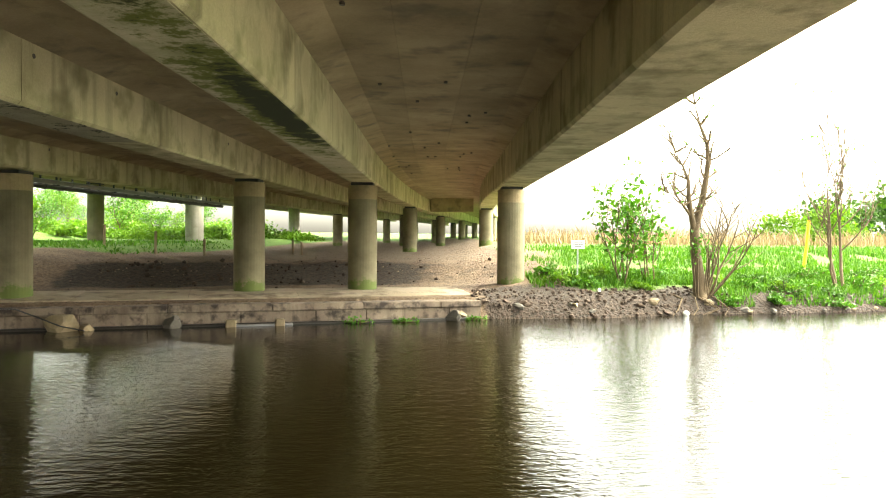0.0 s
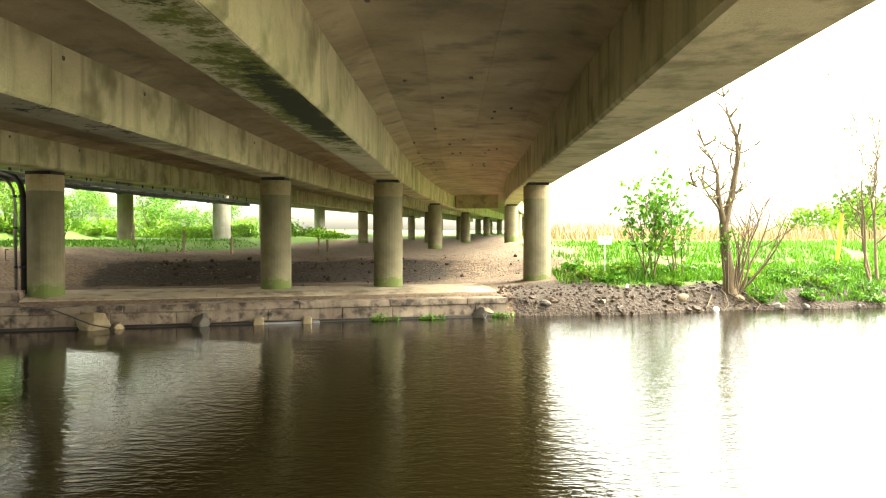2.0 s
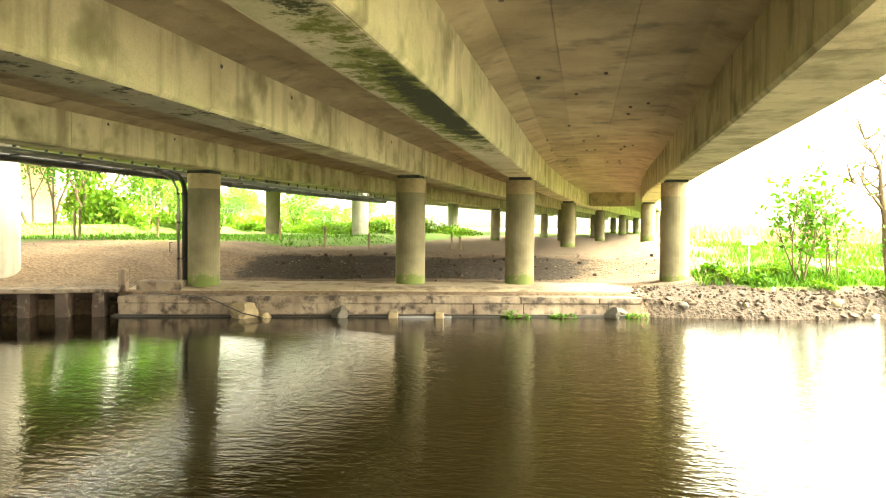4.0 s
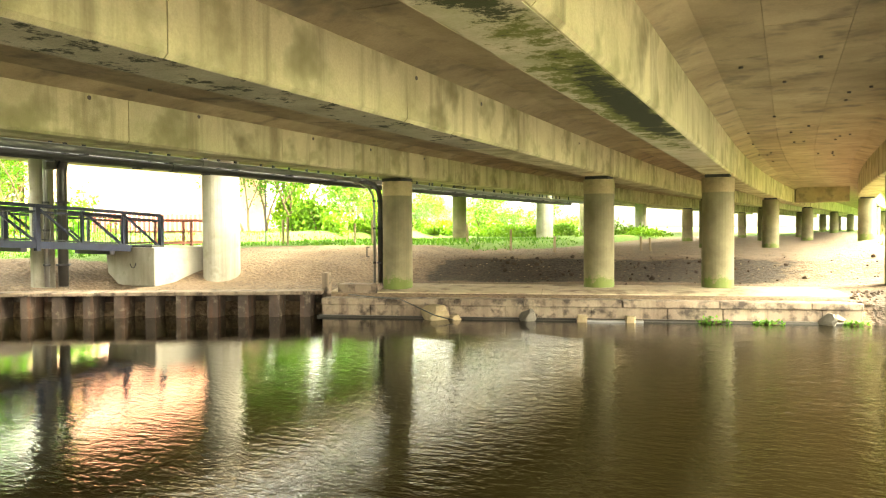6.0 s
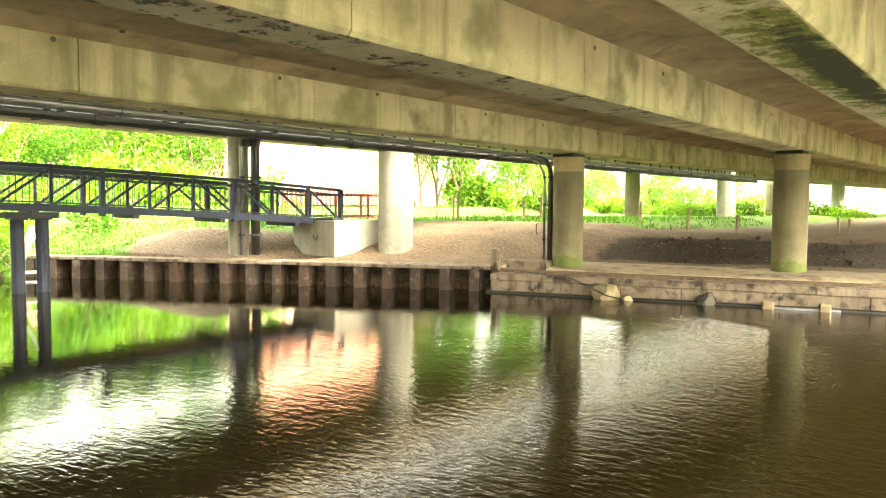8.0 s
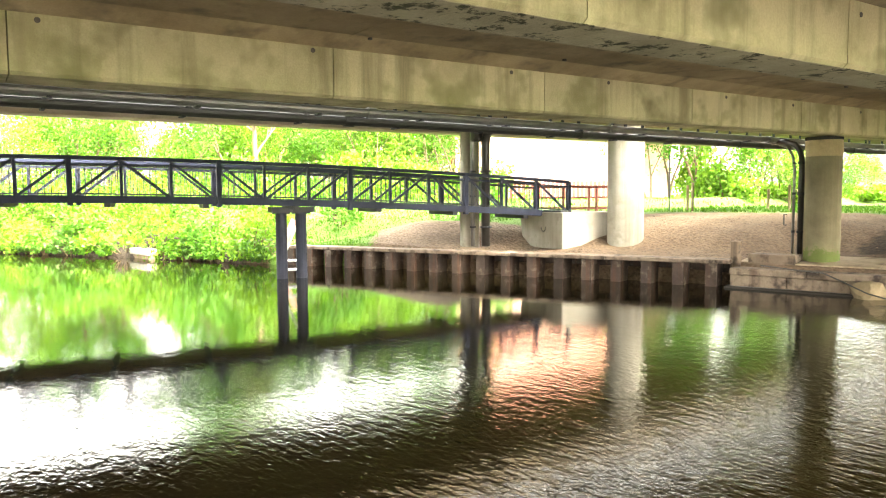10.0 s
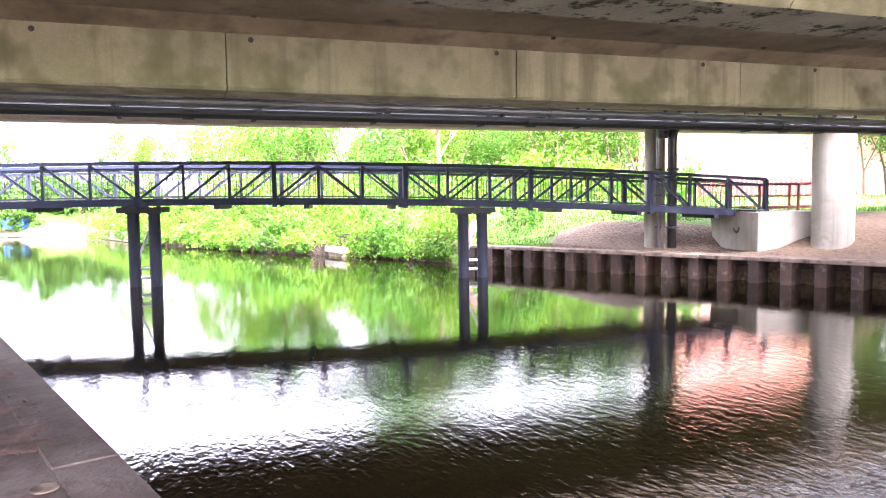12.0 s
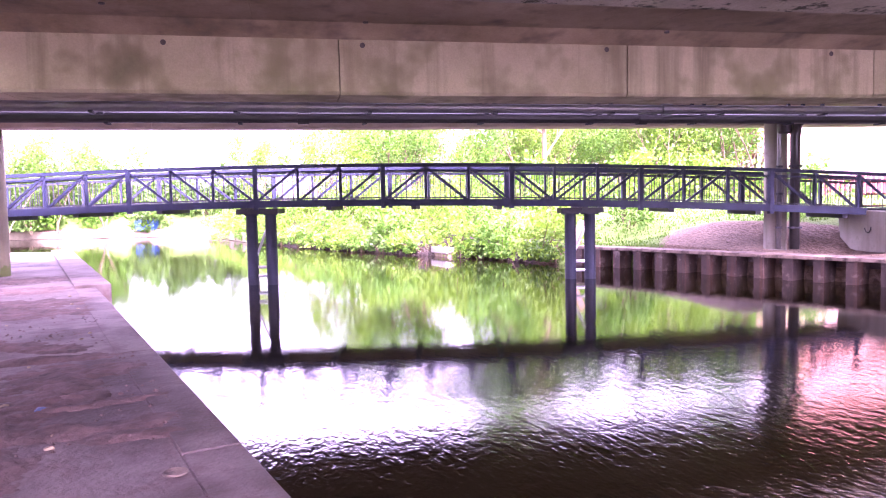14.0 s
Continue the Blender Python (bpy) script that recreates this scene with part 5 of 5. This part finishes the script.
for k in range(420):
    x = rq.uniform(1.3, 9.8)
    d = rq.uniform(0.0, 1.5)
    s = rq.uniform(0.025, 0.075)
    tmp = bmesh.new()
    bmesh.ops.create_icosphere(tmp, subdivisions=1, radius=s)
    for v in tmp.verts:
        v.co = v.co * rq.uniform(0.6, 1.25) + Vector((x, far_y(x) + d, land(x, d) + s * 0.15))
    me = bpy.data.meshes.new("t")
    tmp.to_mesh(me)
    tmp.free()
    b.from_mesh(me)
    bpy.data.meshes.remove(me)
tagged(part("soil_clods", b, EARTH_LUMP), "loose clods of dark broken soil on the mound", "soil", kind="stuff")

# drift log and dead branches under the bushes
ob = thing("plank_raft", -31.5, far_y(-31.5) - 0.1, WATER_Z, "pale flat board lying at the water's edge", "board", rz=14)
part("board", box(bmesh.new(), -0.75, 0.75, -0.22, 0.22, 0.16, 0.42, 0.03), CONC_PALE, ob)
part("bearer", box(bmesh.new(), -0.7, 0.7, -0.1, 0.14, -0.4, 0.16, 0.02), WOOD_OLD, ob, "dark wet bearer under the board")
for k in range(16):
    x = -27.5 - rq.uniform(0, 7)
    ob = thing("dead_branch", x, far_y(x) + rq.uniform(0.0, 0.6), gz(x, far_y(x) + 0.3), "dead branch fallen from the bank", "branch", "dead branches")
    part("branch", tube(bmesh.new(), [(0, 0.3, 0.25), (rq.uniform(-0.5, 0.5), -0.1, 0.25), (rq.uniform(-1, 1), -0.4, rq.uniform(-0.4, 0.3))], [0.03, 0.025, 0.01], 6), BARK, ob)


# dirt washed over the towpath
def dirt_patch(x, y, rx, ry, rz, seed, label):
    ob = thing("dirt_patch", x, y, 0.0, label, "dirt", "dirt patches", rz=rz)
    b = bmesh.new()
    nx, ny = max(int(rx * 60), 24), max(int(ry * 70), 16)
    grid = []
    for i in range(nx + 1):
        row = []
        for k in range(ny + 1):
            u, v = 2 * i / nx - 1, 2 * k / ny - 1
            px, py = u * rx, v * ry
            h = 0.9 * (1 - u * u - v * v)
            for sc, w in ((3.0, 0.9), (9.0, 0.6), (26.0, 0.4)):
                h += w * noise.noise(Vector((px * sc, py * sc, seed)))
            row.append(b.verts.new((px, py, max(0.032 * (h - 0.22), -0.02))))
        grid.append(row)
    for i in range(nx):
        for k in range(ny):
            b.faces.new((grid[i][k], grid[i + 1][k], grid[i + 1][k + 1], grid[i][k + 1]))
    part("soil_layer", b, DIRT, ob, smooth=True)


for x, y, rx, ry, rz, sd in ((-6.6, -2.5, 1.7, 0.42, 8, 1.3), (-7.9, -2.4, 1.0, 0.3, 20, 2.6), (-5.6, -2.6, 1.2, 0.25, 35, 3.9), (-13.2, -4.9, 1.8, 0.7, 100, 5.1), (-10.2, -3.6, 1.1, 0.3, 60, 6.4), (-17, -6.2, 1.6, 0.8, 100, 7.7), (-6.95, -1.85, 0.85, 0.13, 112, 8.2), (-6.3, -1.75, 0.75, 0.26, 104, 9.4), (-6.05, -1.45, 0.4, 0.16, 95, 10.3), (-8.4, -2.1, 0.8, 0.4, 108, 11.6), (-9.2, -2.3, 0.9, 0.2, 100, 12.2), (-14.6, -4.2, 1.3, 0.8, 100, 13.8), (-19.5, -6.4, 1.5, 0.9, 100, 14.1)):
    dirt_patch(x, min(y, near_y(x) - 0.25 - (rx if rz > 55 else rx * 0.55)), rx, ry, rz, sd, "dry dirt spread over the towpath")


# small things
def disc(name, p, r, h, mat, label, cat, inner=0.0):
    ob = thing(name, *p, label, cat)
    part("ring", lathe(bmesh.new(), [(r, 0), (r, h), (r * 0.9, h + 0.004), (max(inner, 0.01), h + 0.004 if not inner else h * 0.4)], 24), mat, ob)


disc("cover_plate", (-5.15, -1.0, -0.004), 0.08, 0.008, CONC_QUAY, "small round pale cover set in the towpath", "cover", 0.04)
ob = thing("litter", -6.9, -2.35, 0.005, "crumpled dark blue plastic scrap on the towpath", "litter")
part("scrap", rock(bmesh.new(), (0, 0, 0.01), (0.13, 0.05, 0.02), 77), BLUE_PAINT, ob)
ob = thing("float_ball", 7.75, far_y(7.75) - 0.1, WATER_Z + 0.05, "white plastic float at the water's edge", "float")
part("ball", lathe(bmesh.new(), [(0.02, -0.09), (0.07, -0.06), (0.095, 0.0), (0.07, 0.065), (0.02, 0.09)], 16), SIGN_WHITE, ob, smooth=True)
ob = thing("litter", 5.25, 21.9, gz(5.25, 21.9) + 0.04, "white plastic litter caught on the bank", "litter")
part("scrap", rock(bmesh.new(), (0, 0, 0), (0.06, 0.05, 0.1), 78), SIGN_WHITE, ob)
ob = thing("wall_bracket", -11.35, 18.2, 0.9, "black steel bracket beside the down pipe", "bracket")
part("bracket", tube(bmesh.new(), [(0.08, 0, 0.28), (0, 0, 0.28), (0, 0, 0), (0.08, 0, 0)], 0.018, 8), PIPE_BLACK, ob)
ob = thing("board", -25.6, far_y(-25.6) + 0.15, -0.5, "orange-brown board leaning at the end of the piling", "board")
part("board", box(bmesh.new(), -0.12, 0.12, -0.02, 0.02, 0, 1.6, 0.005, pose(0, 0, 0, 10, 25, 60)), BRICK, ob)

# pebbles and crumbs on the trampled earth
b = bmesh.new()
rq = random.Random(47)
for k in range(1300):
    x = rq.uniform(-22, 3.5)
    d = (2.8 if x > -11.7 else 0.8) + 7.5 * rq.random() ** 1.4
    s = rq.uniform(0.012, 0.045)
    z = land(x, d)
    y = far_y(x) + d
    if any((x - cx) ** 2 + (y - cy) ** 2 < 0.25 for cx, cy in COLS):
        continue
    p = [b.verts.new((x + s * ax, y + s * ay, z + s * az)) for ax, ay, az in ((-1, -0.3, 0), (0.2, -1, 0), (1, 0.3, 0), (-0.1, 0.9, 0), (0.1, -0.1, 0.8))]
    for i in range(4):
        b.faces.new((p[i], p[(i + 1) % 4], p[4]))
tagged(part("earth_crumbs", b, EARTH_CRUMB), "pebbles and crumbs scattered over the trampled earth", "gravel", kind="stuff")

# crumbs of soil and grit on the towpath
b = bmesh.new()
rq = random.Random(53)
for k in range(700):
    x = rq.uniform(-15, -4.0)
    d = 0.25 + 3.2 * rq.random() ** 1.6
    y = near_y(x) - d
    if noise.noise(Vector((x * 0.9, y * 0.9, 4))) < -0.05:
        continue
    g = rq.uniform(0.006, 0.022) + 0.02 * rq.random() ** 6
    p = [b.verts.new((x + g * ax, y + g * ay, g * az - 0.004)) for ax, ay, az in ((-1, -0.3, 0), (0.2, -1, 0), (1, 0.3, 0), (-0.1, 0.9, 0), (0.1, -0.1, 0.8))]
    for i in range(4):
        b.faces.new((p[i], p[(i + 1) % 4], p[4]))
tagged(part("towpath_crumbs", b, DIRT), "crumbs of reddish soil and grit on the towpath", "gravel", kind="stuff")
